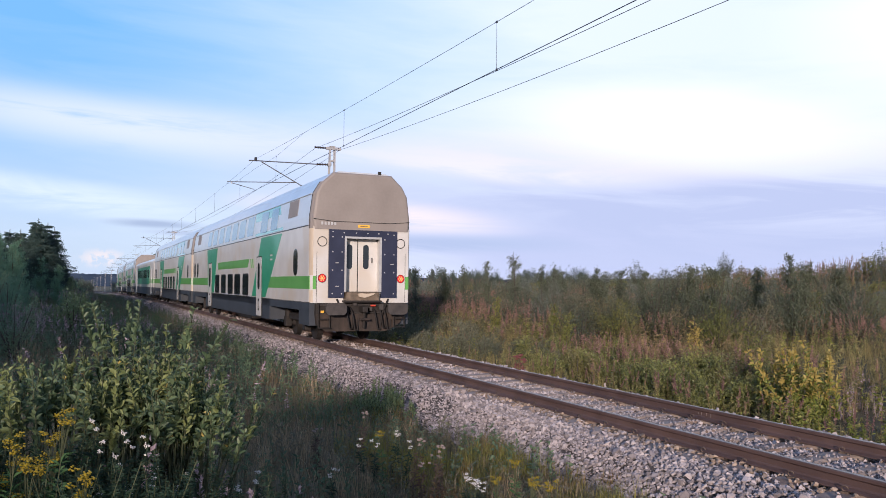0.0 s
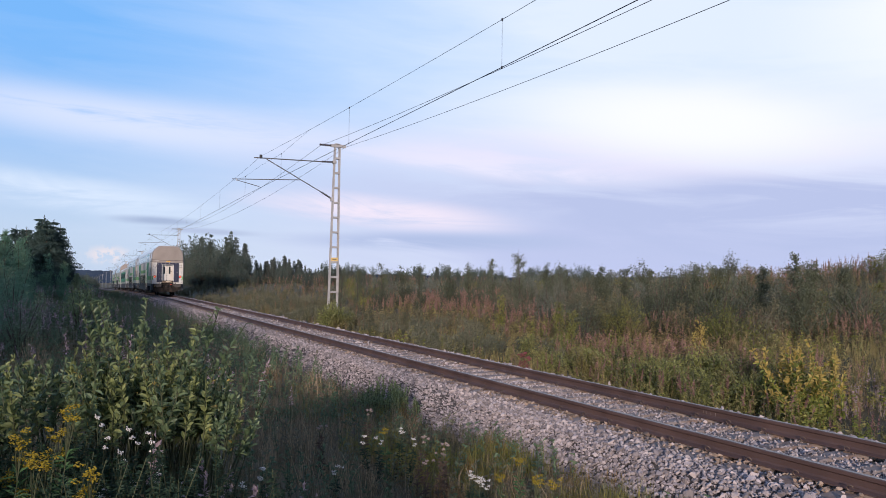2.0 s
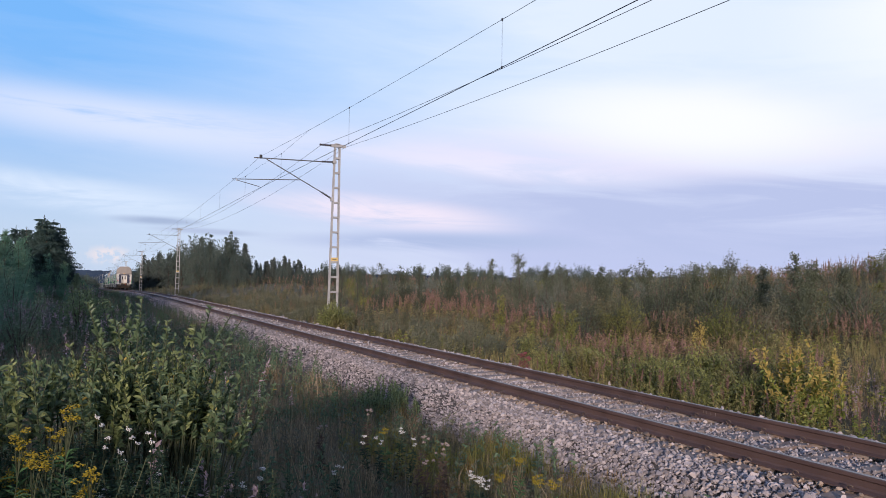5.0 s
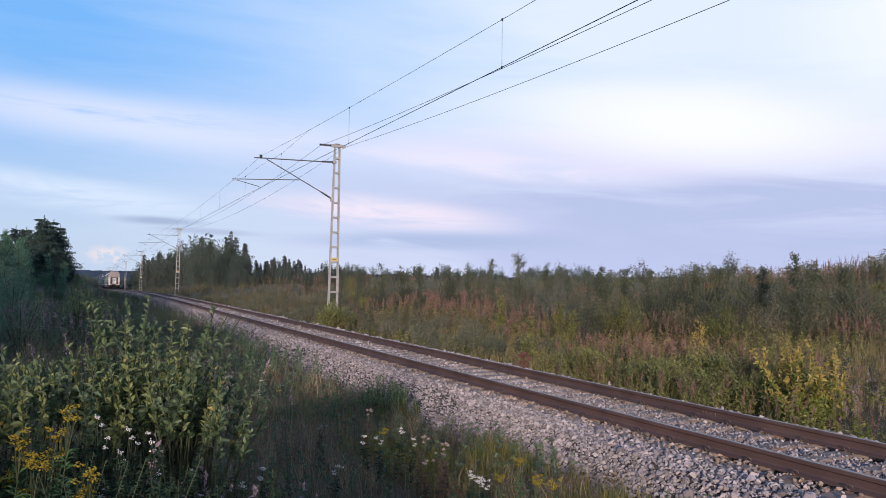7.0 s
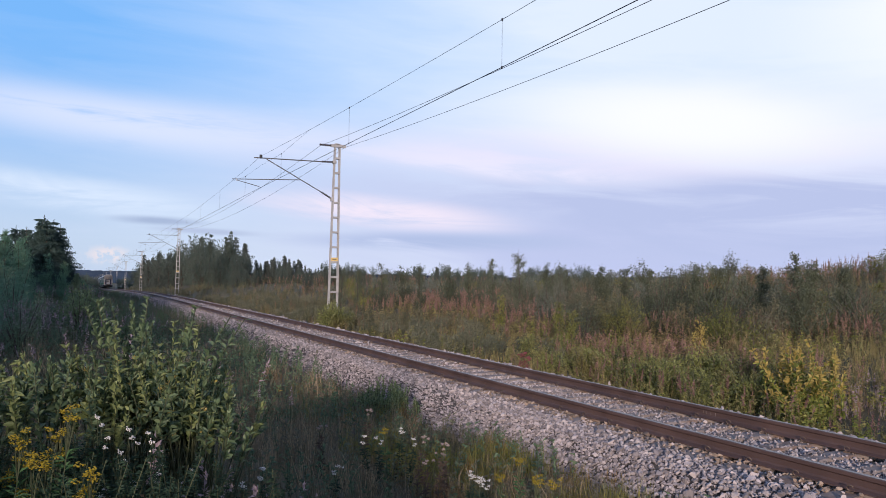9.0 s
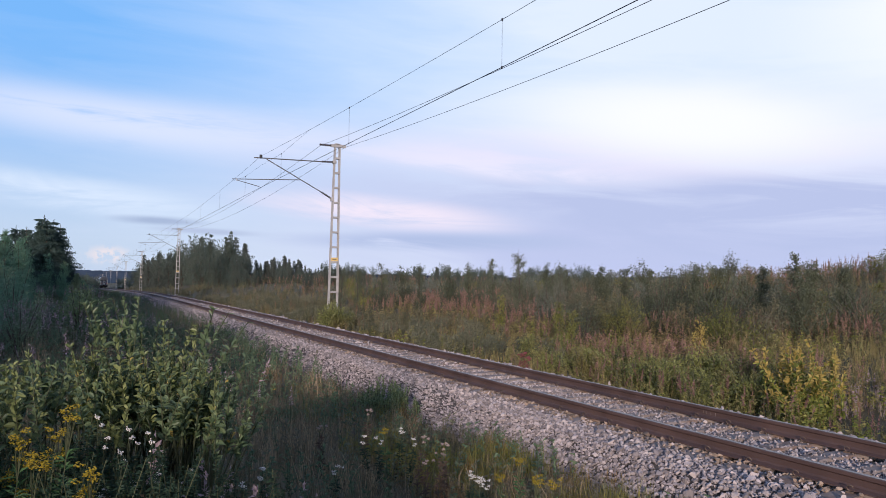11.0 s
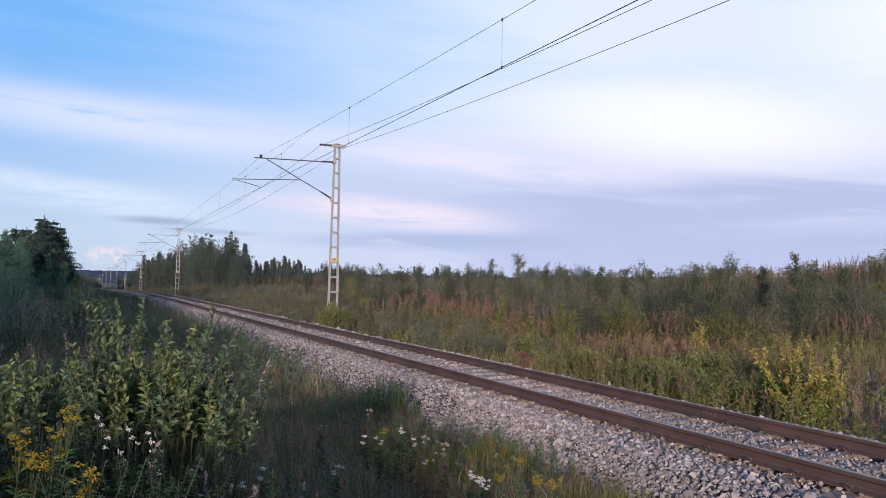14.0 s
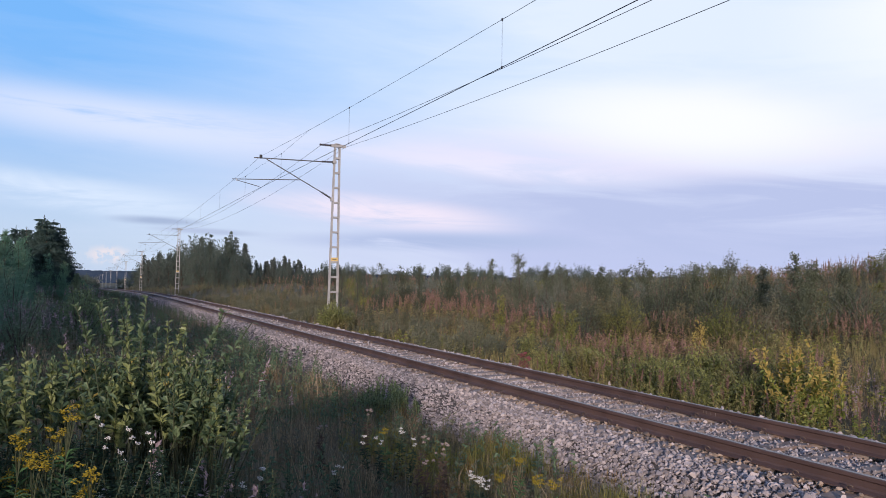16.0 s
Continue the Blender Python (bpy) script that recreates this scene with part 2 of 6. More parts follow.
M = dict(
    soil=surface("soil", (0.055, 0.05, 0.028), (0.13, 0.11, 0.06), 0.95, scale=0.6, fine=9, bump=0.5, c3=(0.07, 0.075, 0.025), patch=0.15),
    stone=surface("granite_ballast", (0.125, 0.112, 0.120), (0.54, 0.482, 0.495), 0.9, scale=3, fine=40, bump=0.5, island=0.8),
    duststone=surface("rust_dusted_ballast", (0.07, 0.052, 0.042), (0.46, 0.36, 0.29), 0.9, scale=3, fine=40, bump=0.5, island=0.8),
    # the bed is darker than the stones: shade of the gaps in its colour
    bed=surface("ballast_bed", (0.040, 0.035, 0.034), (0.12, 0.105, 0.100), 0.95, scale=9, fine=34, bump=1.0),
    rail=surface("rusty_rail", (0.066, 0.042, 0.040), (0.155, 0.098, 0.088), 0.65, metal=0.2, scale=1.5, fine=70, bump=0.25),
    steel=surface("worn_rail_head", (0.17, 0.145, 0.14), (0.30, 0.265, 0.255), 0.42, metal=0.6, scale=3, fine=80),
    sleeper=surface("concrete_sleeper", (0.185, 0.152, 0.138), (0.35, 0.295, 0.268), 0.9, scale=4, fine=60, bump=0.35, obrand=0.3, c3=(0.20, 0.140, 0.112), patch=3.0),
    chalk=surface("faded_chalk", (0.15, 0.12, 0.11), (0.24, 0.20, 0.19), 0.9, scale=20, fine=90),
    clip=surface("rusty_clip", (0.06, 0.045, 0.04), (0.19, 0.14, 0.11), 0.6, metal=0.4, scale=20, fine=90),
    galv=surface("galvanised_steel", (0.30, 0.30, 0.315), (0.47, 0.47, 0.485), 0.5, metal=0.3, scale=3, fine=40, bump=0.1),
    wire=surface("dark_wire", (0.035, 0.035, 0.042), (0.07, 0.07, 0.08), 0.55, metal=0.6, scale=3, fine=40),
    insul=surface("brown_insulator", (0.03, 0.022, 0.02), (0.07, 0.05, 0.045), 0.25, scale=8, fine=40),
    # cantilever tubes: galvanised steel darkened, its shade put into the colour
    darkgalv=surface("shade_toned_galvanised_tube", (0.10, 0.10, 0.11), (0.20, 0.20, 0.21), 0.5, metal=0.4, scale=3, fine=40),
    sign=surface("yellow_plate", (0.60, 0.43, 0.14), (0.70, 0.53, 0.22), 0.5, scale=8, fine=60),
    white=surface("white_coach_paint", (0.51, 0.505, 0.50), (0.66, 0.655, 0.65), 0.34, scale=1.2, fine=20, coat=0.25, c3=(0.56, 0.515, 0.46), patch=0.5),
    silver=surface("light_grey_roof", (0.52, 0.56, 0.61), (0.66, 0.70, 0.75), 0.3, metal=0.25, scale=0.8, fine=15, coat=0.3),
    endgrey=surface("dusty_grey_end", (0.21, 0.188, 0.178), (0.30, 0.270, 0.255), 0.55, scale=1.0, fine=14, bump=0.05),
    green=surface("leaf_green_paint", (0.10, 0.33, 0.075), (0.15, 0.42, 0.11), 0.35, scale=1.5, fine=20, coat=0.3),
    teal=surface("emerald_green_paint", (0.025, 0.27, 0.15), (0.05, 0.36, 0.21), 0.35, scale=1.5, fine=20, coat=0.3),
    skirt=surface("dark_grey_skirt", (0.026, 0.033, 0.045), (0.058, 0.067, 0.085), 0.5, scale=1.5, fine=16),
    under=surface("dirty_underframe", (0.008, 0.007, 0.007), (0.026, 0.021, 0.020), 0.75, scale=4, fine=30, bump=0.3),
    buffer=surface("worn_buffer_steel", (0.030, 0.029, 0.032), (0.085, 0.075, 0.072), 0.6, metal=0.2, scale=5, fine=40, bump=0.2),
    plough=surface("rust_streaked_plate", (0.012, 0.010, 0.010), (0.060, 0.043, 0.036), 0.8, scale=3, fine=24, bump=0.3, stretch=(1.6, 1.0, 0.5)),
    # brown dust, with the low sun's warm tone mixed into the colour
    corner=surface("warm_toned_dusted_white", (0.40, 0.31, 0.22), (0.62, 0.56, 0.48), 0.5, scale=2.5, fine=18, stretch=(1.0, 1.0, 0.25)),
    paleteal=surface("glossy_pale_green_panel", (0.10, 0.40, 0.34), (0.16, 0.50, 0.44), 0.12, metal=0.3, scale=1, fine=12, coat=0.6),
    navy=surface("navy_gangway_frame", (0.013, 0.017, 0.040), (0.030, 0.037, 0.078), 0.45, scale=2, fine=30),
    glass=surface("dark_window_glass", (0.012, 0.016, 0.02), (0.03, 0.038, 0.045), 0.06, scale=1, fine=5, coat=0.5),
    # upper panes: the reflected sky is put into the glass's blue
    blueglass=surface("painted_sky_glass", (0.10, 0.19, 0.26), (0.16, 0.27, 0.36), 0.08, metal=0.5, scale=1, fine=5, coat=0.5),
    seam=surface("black_rubber_seam", (0.012, 0.012, 0.013), (0.025, 0.025, 0.025), 0.7, scale=4, fine=30),
    lamp=surface("red_tail_lamp", (0.32, 0.008, 0.012), (0.45, 0.015, 0.02), 0.3, emit=(1.0, 0.02, 0.05, 0.35)),
    warm=surface("lit_lamp_diode", (0.7, 0.20, 0.06), (0.8, 0.28, 0.08), 0.3, emit=(1.0, 0.36, 0.12, 0.9)),
    rust=surface("brown_step_plate", (0.07, 0.055, 0.042), (0.22, 0.17, 0.125), 0.7, scale=8, fine=40),
    alu=surface("bare_aluminium_edge", (0.5, 0.5, 0.5), (0.65, 0.65, 0.65), 0.4, metal=0.5),
    yellow=surface("yellow_paint", (0.75, 0.42, 0.05), (0.85, 0.50, 0.08), 0.5),
    red=surface("red_paint", (0.5, 0.05, 0.03), (0.6, 0.08, 0.05), 0.5),
    # the ridge's blue is distance haze, put into the base colour
    hill=surface("haze_tinted_hill", (0.014, 0.030, 0.066), (0.036, 0.062, 0.115), 1.0, scale=0.02, fine=0.12),
    grass=surface("dry_meadow_grass", (0.15, 0.145, 0.052), (0.37, 0.295, 0.14), 0.75, scale=0.3, fine=2, island=0.6, c3=(0.28, 0.215, 0.12), patch=0.22, leaf=0.25),
    # darker copy of the meadow grass, the verge's shade put into its colour
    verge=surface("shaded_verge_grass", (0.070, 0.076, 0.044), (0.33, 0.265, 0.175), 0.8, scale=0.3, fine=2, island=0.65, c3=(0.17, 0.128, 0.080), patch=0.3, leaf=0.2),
    vergeherb=surface("verge_herb_leaf", (0.055, 0.110, 0.070), (0.185, 0.255, 0.145), 0.75, scale=0.3, fine=2, island=0.6, c3=(0.20, 0.17, 0.135), patch=0.35, leaf=0.2),
    bankleaf=surface("dark_bank_leaf", (0.090, 0.200, 0.142), (0.20, 0.350, 0.230), 0.75, scale=0.5, fine=6, island=0.45, c3=(0.20, 0.26, 0.16), patch=0.2, leaf=0.35, obrand=0.3),
    seedling=surface("bright_seedling_leaf", (0.045, 0.088, 0.022), (0.42, 0.42, 0.10), 0.55, scale=0.4, fine=3, island=0.7, c3=(0.17, 0.22, 0.05), patch=0.4, leaf=0.3),
    spike=surface("rusty_seed_spike", (0.14, 0.082, 0.062), (0.29, 0.185, 0.135), 0.8, scale=0.4, fine=3, island=0.7, leaf=0.15),
    olive=surface("olive_shrub_leaf", (0.085, 0.105, 0.03), (0.29, 0.29, 0.085), 0.65, scale=0.5, fine=6, island=0.65, leaf=0.25, obrand=0.4),
    tuft=surface("sunlit_toned_grass_tuft", (0.070, 0.088, 0.024), (0.37, 0.335, 0.080), 0.75, scale=0.4, fine=3, island=0.7, c3=(0.29, 0.165, 0.080), patch=0.9, leaf=0.25),
    plum=surface("purplish_seed_spike", (0.13, 0.070, 0.072), (0.27, 0.155, 0.150), 0.8, scale=0.4, fine=3, island=0.7, leaf=0.15),
    straw=surface("pale_dry_stalk", (0.30, 0.22, 0.13), (0.50, 0.40, 0.26), 0.8, scale=0.4, fine=3, island=0.7, leaf=0.15),
    herb=surface("meadow_herb_leaf", (0.062, 0.084, 0.030), (0.42, 0.38, 0.16), 0.65, scale=0.3, fine=2, island=0.65, c3=(0.35, 0.245, 0.145), patch=0.18, leaf=0.25),
    fieldherb=surface("dull_green_meadow_leaf", (0.056, 0.068, 0.040), (0.205, 0.198, 0.115), 0.7, scale=0.3, fine=2, island=0.6, c3=(0.20, 0.142, 0.100), patch=0.30, leaf=0.25),
    stem=surface("reddish_stem", (0.11, 0.070, 0.042), (0.19, 0.135, 0.07), 0.8, scale=1, fine=4, island=0.6),
    pink=surface("fireweed_bloom", (0.185, 0.098, 0.092), (0.37, 0.235, 0.205), 0.8, scale=0.3, fine=2, island=0.7, c3=(0.29, 0.185, 0.14), patch=0.3, leaf=0.2),
    mauve=surface("faded_mauve_plume", (0.22, 0.17, 0.205), (0.46, 0.37, 0.41), 0.8, scale=0.3, fine=2, island=0.7, leaf=0.2),
    greenstem=surface("dull_green_stem", (0.030, 0.043, 0.022), (0.078, 0.088, 0.042), 0.8, scale=1, fine=4, island=0.6),
    feather=surface("shade_tinted_feathery_leaf", (0.010, 0.033, 0.026), (0.036, 0.078, 0.046), 0.75, scale=0.6, fine=5, island=0.6, leaf=0.2),
    tansyleaf=surface("green_tansy_leaf", (0.026, 0.076, 0.036), (0.095, 0.19, 0.072), 0.7, scale=0.6, fine=5, island=0.6, leaf=0.25),
    greyleaf=surface("grey_willow_leaf", (0.085, 0.105, 0.085), (0.21, 0.235, 0.19), 0.6, scale=0.5, fine=6, island=0.6, leaf=0.2, obrand=0.3),
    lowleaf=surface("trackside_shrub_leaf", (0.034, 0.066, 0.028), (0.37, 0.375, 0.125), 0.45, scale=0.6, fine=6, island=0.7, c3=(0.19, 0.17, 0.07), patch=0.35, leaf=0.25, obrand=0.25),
    crimson=surface("crimson_autumn_leaf", (0.18, 0.045, 0.055), (0.30, 0.11, 0.11), 0.7, island=0.7, leaf=0.25),
    willow=surface("willow_leaf", (0.036, 0.076, 0.040), (0.210, 0.278, 0.145), 0.5, scale=2, fine=9, island=0.7, leaf=0.3),
    willowlight=surface("yellowish_willow_leaf", (0.075, 0.112, 0.043), (0.34, 0.385, 0.155), 0.5, scale=2, fine=9, island=0.7, leaf=0.3),
    paleleaf=surface("pale_bank_leaf", (0.10, 0.16, 0.08), (0.26, 0.33, 0.16), 0.6, scale=0.5, fine=6, island=0.55, leaf=0.25),
    amber=surface("amber_willow_leaf", (0.34, 0.25, 0.06), (0.47, 0.39, 0.13), 0.55, scale=2, fine=9, island=0.7, leaf=0.3),
    bark=surface("grey_brown_bark", (0.045, 0.038, 0.032), (0.11, 0.095, 0.08), 0.9, scale=4, fine=30, bump=0.6),
    birch=surface("birch_leaf", (0.034, 0.050, 0.036), (0.150, 0.172, 0.108), 0.6, scale=1, fine=6, island=0.65, leaf=0.2, obrand=0.35),
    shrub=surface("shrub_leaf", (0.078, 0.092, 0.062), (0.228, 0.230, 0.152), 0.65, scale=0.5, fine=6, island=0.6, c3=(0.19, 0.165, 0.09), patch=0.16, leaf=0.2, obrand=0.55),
    # leaves of the far woods, with distance haze mixed into both colours
    woodneedle=surface("haze_tinted_spruce_needle", (0.060, 0.082, 0.078), (0.112, 0.136, 0.126), 0.8, scale=1, fine=6, island=0.45, leaf=0.15, obrand=0.3),
    forest=surface("haze_tinted_forest_leaf", (0.062, 0.090, 0.080), (0.108, 0.140, 0.114), 0.75, scale=0.4, fine=4, island=0.3, leaf=0.25, obrand=0.4),
    needle=surface("spruce_needle", (0.020, 0.046, 0.047), (0.056, 0.100, 0.090), 0.8, scale=1, fine=6, island=0.5, obrand=0.2),
    tansy=surface("tansy_flower", (0.19, 0.142, 0.005), (0.34, 0.262, 0.012), 0.7, scale=6, fine=40, island=0.6),
    yarrow=surface("white_yarrow_flower", (0.55, 0.53, 0.50), (0.80, 0.77, 0.74), 0.7, scale=6, fine=40, island=0.6),
    dark=surface("brown_seed_head", (0.055, 0.038, 0.032), (0.16, 0.115, 0.095), 0.8, scale=6, fine=40, island=0.6),
    fluff=surface("pale_seed_tuft", (0.26, 0.20, 0.185), (0.46, 0.37, 0.34), 0.85, scale=6, fine=40, island=0.6, leaf=0.2),
)


# ---- mesh helpers ----
def fill_mesh(name, verts, faces, mats, index=None, smooth=False):
    """A mesh from an (n, 3) array of points and an (m, k) array of faces."""
    verts, faces = np.asarray(verts, np.float32), np.asarray(faces, np.int32)
    me = bpy.data.meshes.new(name)
    me.vertices.add(len(verts))
    me.vertices.foreach_set("co", verts.ravel())
    k = faces.shape[1]
    me.loops.add(faces.size)
    me.loops.foreach_set("vertex_index", faces.ravel())
    me.polygons.add(len(faces))
    me.polygons.foreach_set("loop_start", np.arange(0, faces.size, k, dtype=np.int32))
    me.polygons.foreach_set("use_smooth", np.full(len(faces), smooth))
    for m in mats:
        me.materials.append(m)
    if index is not None:
        me.polygons.foreach_set("material_index", np.asarray(index, np.int32))
    me.update(calc_edges=True)
    return me


def part(name, bm, material, parent=None, label="", smooth=False):
    """Links a bmesh as one mesh object, under a thing or a part."""
    me = bpy.data.meshes.new(name)
    bmesh.ops.recalc_face_normals(bm, faces=bm.faces)
    bm.to_mesh(me)
    bm.free()
    if smooth:
        for f in me.polygons:
            f.use_smooth = True
    me.materials.append(material)
    ob = new(name, me)
    ob.parent = parent
    return tagged(ob, label)


def box(x0, x1, y0, y1, z0, z1, bevel=0.0, bm=None):
    bm = bm or bmesh.new()
    made = bmesh.ops.create_cube(bm, size=1.0, matrix=Matrix.LocRotScale(((x0 + x1) / 2, (y0 + y1) / 2, (z0 + z1) / 2), None, (abs(x1 - x0), abs(y1 - y0), abs(z1 - z0))))
    if bevel:
        edges = list({e for v in made["verts"] for e in v.link_edges})
        bmesh.ops.bevel(bm, geom=edges, offset=bevel, segments=2, affect="EDGES", profile=0.5)
    return bm


def tube(a, b, r0, r1=None, sides=8, bm=None):
    """A round bar from a to b."""
    bm = bm or bmesh.new()
    a, b = Vector(a), Vector(b)
    d = b - a
    turn = d.to_track_quat("Z", "Y").to_matrix().to_4x4()
    bmesh.ops.create_cone(bm, cap_ends=True, segments=sides, radius1=r0, radius2=r0 if r1 is None else r1, depth=d.length, matrix=Matrix.Translation((a + b) / 2) @ turn)
    return bm


def prism(outline, depth, bm=None):
    """Extrudes a closed outline of 3D points by the vector depth."""
    bm = bm or bmesh.new()
    d = Vector(depth)
    lower, upper = [bm.verts.new(p) for p in outline], [bm.verts.new(Vector(p) + d) for p in outline]
    bm.faces.new(lower), bm.faces.new(upper[::-1])
    for i in range(len(outline)):
        j = (i + 1) % len(outline)
        bm.faces.new((lower[j], lower[i], upper[i], upper[j]))
    return bm


def rounded(a0, a1, b0, b1, r, n=4):
    """The outline of a rounded rectangle, as pairs."""
    pts = []
    for ca, cb, start in ((a1 - r, b1 - r, 0), (a0 + r, b1 - r, 90), (a0 + r, b0 + r, 180), (a1 - r, b0 + r, 270)):
        for i in range(n + 1):
            t = radians(start + 90 * i / n)
            pts.append((ca + r * math.cos(t), cb + r * math.sin(t)))
    return pts


# ---- the line of the track ----
def track_x(y):
    return 0.0 if y < 280 else -((y - 280) ** 2) / 60000


def track_z(y):
    if y < 70:
        return 0.0
    if y < 130:
        return -0.011 * (y - 70) ** 2 / 120
    return -0.011 * (y - 100)


def lay(points, y):
    return [(track_x(y) + x, y, track_z(y) + z) for x, z in points]


def smooth_step(v, a, b):
    t = min(1.0, max(0.0, (v - a) / (b - a)))
    return t * t * (3 - 2 * t)


def ground_z(x, y):
    """Height of the bare ground; the bed of the track lies on it."""
    d = x - track_x(y)
    if d < 0:
        z = -0.62 + 0.30 * smooth_step(d, -4.2, -6.0) + 0.42 * smooth_step(d, -5.6, -8.2) + 0.9 * smooth_step(d, -9, -22)
    else:
        z = -0.62 + 0.50 * smooth_step(d, 3.5, 10) + 0.30 * smooth_step(d, 10, 24)
        z += 3.0 * smooth_step(d, 22, 50) * smooth_step(y, 80, 32) + 1.25 * smooth_step(d, 5, 15) * smooth_step(y, 50, 100)
    rough = noise.noise((x * 0.35, y * 0.35, 0.0)) * 0.10 + noise.noise((x * 0.06, y * 0.06, 3.0)) * 0.35 * smooth_step(abs(d), 8, 30)
    return z + rough * smooth_step(abs(d), 2.6, 4.5) + track_z(min(y, 900.0))


def build_ground():
    def axis(stops):
        out = []
        for (a, s), (b, _) in zip(stops, stops[1:]):
            out += list(np.arange(a, b, s))
        return out + [stops[-1][0]]
    xs = axis([(-2500, 400), (-500, 90), (-140, 14), (-42, 3), (-15, 0.6), (15, 1.2), (42, 4), (140, 18), (500, 100), (2500, 400)])
    ys = axis([(-1500, 300), (-300, 60), (-60, 8), (-12, 1.2), (60, 3), (150, 9), (420, 60), (1000, 300), (4000, 400)])
    verts = [(x, y, ground_z(x, y)) for y in ys for x in xs]
    w = len(xs)
    faces = [(j * w + i, j * w + i + 1, (j + 1) * w + i + 1, (j + 1) * w + i) for j in range(len(ys) - 1) for i in range(w - 1)]
    ob = new("ground", fill_mesh("ground", verts, faces, [M["soil"]], smooth=True))
    tagged(ob, "rough soil of the trackside meadow under grass", "ground", kind="structure")


build_ground()


def sweep(profile, ys, closed=True):
    k = len(profile)
    verts = [p for y in ys for p in lay(profile, y)]
    faces = []
    for j in range(len(ys) - 1):
        for i in range(k if closed else k - 1):
            a, b = j * k + i, j * k + (i + 1) % k
            faces.append((a, b, b + k, a + k))
    return verts, faces


LINE = list(np.arange(-14, 60, 2.0)) + list(np.arange(60, 300, 5.0)) + list(np.arange(300, 781, 10.0))
GAUGE = 0.797
SLEEPER_STEP, SLEEPER_START = 0.636, 5.31


def build_bed():
    profile = [(-3.0, -0.95), (-2.45, -0.66), (-1.75, -0.235), (-1.35, -0.235), (-0.72, -0.30), (0.72, -0.30), (1.35, -0.235), (1.75, -0.235), (2.45, -0.66), (3.0, -0.95)]
    v, f = sweep(profile, LINE, closed=False)
    ob = new("ballast_bed", fill_mesh("ballast_bed", v, f, [M["bed"]]))
    tagged(ob, "packed ballast bed under the rails, gap shade in its dark grey", "track bed", kind="structure")


build_bed()


def build_track():
    track = tagged(new("railway_track"), "single railway track with rusty rails on concrete sleepers", "railway track", kind="structure")
    # 60 kg rail: foot, web, head
    half = [(0.075, -0.172), (0.075, -0.160), (0.022, -0.140), (0.009, -0.120), (0.009, -0.060), (0.034, -0.042), (0.036, -0.012), (0.030, -0.003)]
    profile = half + [(-x, z) for x, z in reversed(half)]
    head = [(-0.0270, -0.008), (0.0270, -0.008), (0.0240, 0.001), (-0.0240, 0.001)]
    for side in (-1, 1):
        v, f = sweep([(side * GAUGE + x, z) for x, z in profile], LINE)
        rail = new("rail", fill_mesh("rail", v, f, [M["rail"]]))
        rail.parent = track
        v, f = sweep([(side * GAUGE + x, z) for x, z in head], LINE)
        top = new("running_surface", fill_mesh("running_surface", v, f, [M["steel"]]))
        top.parent = rail
        tagged(top, "dull worn running surface")
        if side > 0:
            # faded chalk strokes on the web
            for y, z0, z1 in ((8.84, -0.118, -0.070), (8.93, -0.112, -0.066), (9.03, -0.114, -0.068), (9.09, -0.110, -0.072)):
                part("chalk_mark", box(GAUGE - 0.0125, GAUGE - 0.0095, y, y + 0.009, z0, z1), M["chalk"], rail)
    # sleepers: waisted concrete, sloped shoulders
    def sleeper_mesh():
        bm = bmesh.new()
        rows = [(-1.30, -0.225, 0.15), (-1.05, -0.185, 0.145), (-0.55, -0.182, 0.14), (-0.25, -0.190, 0.130), (0.25, -0.190, 0.130), (0.55, -0.182, 0.14), (1.05, -0.185, 0.145), (1.30, -0.225, 0.15)]
        rings = [[bm.verts.new((x, s * w, z)) for s, w, z in ((-1, w + 0.03, -0.40), (-1, w + 0.005, top - 0.02), (-1, w - 0.02, top), (1, w - 0.02, top), (1, w + 0.005, top - 0.02), (1, w + 0.03, -0.40))] for x, top, w in rows]
        for a, b in zip(rings, rings[1:]):
            for i in range(6):
                bm.faces.new((a[i], a[(i + 1) % 6], b[(i + 1) % 6], b[i]))
        bm.faces.new(rings[0]), bm.faces.new(rings[-1][::-1])
        bmesh.ops.recalc_face_normals(bm, faces=bm.faces)
        me = bpy.data.meshes.new("sleeper")
        bm.to_mesh(me)
        bm.free()
        me.materials.append(M["sleeper"])
        return me

    def clip_mesh():
        # a sprung loop standing on its shoulder beside the rail's foot
        bm = box(-0.035, 0.03, -0.045, 0.045, -0.03, 0.004)
        rows = [[bm.verts.new(((0.008 * math.cos(b * 1.2566)) * 0.9 + 0.012 * math.sin(a * 0.3927), (0.036 + 0.008 * math.sin(b * 1.2566)) * math.cos(a * 0.3927), 0.040 + (0.036 + 0.008 * math.sin(b * 1.2566)) * math.sin(a * 0.3927))) for b in range(5)] for a in range(14)]
        for p, q in zip(rows, rows[1:]):
            for b in range(5):
                bm.faces.new((p[b], p[(b + 1) % 5], q[(b + 1) % 5], q[b]))
        bm.faces.new(rows[0]), bm.faces.new(rows[-1][::-1])
        me = bpy.data.meshes.new("fastening_clip")
        bm.to_mesh(me)
        bm.free()
        me.materials.append(M["clip"])
        return me

    sleeper, clip = sleeper_mesh(), clip_mesh()
    rest = []
    y = SLEEPER_START - 16 * SLEEPER_STEP
    while y < 720:
        m = pose(track_x(y), y, track_z(y))
        if y < 105:
            ob = new("sleeper", sleeper)
            ob.parent, ob.matrix_basis = track, m
            if 2 < y < 34:
                for s in (-1, 1):
                    for inner in (-1, 1):
                        c = new("fastening_clip", clip)
                        c.parent = ob
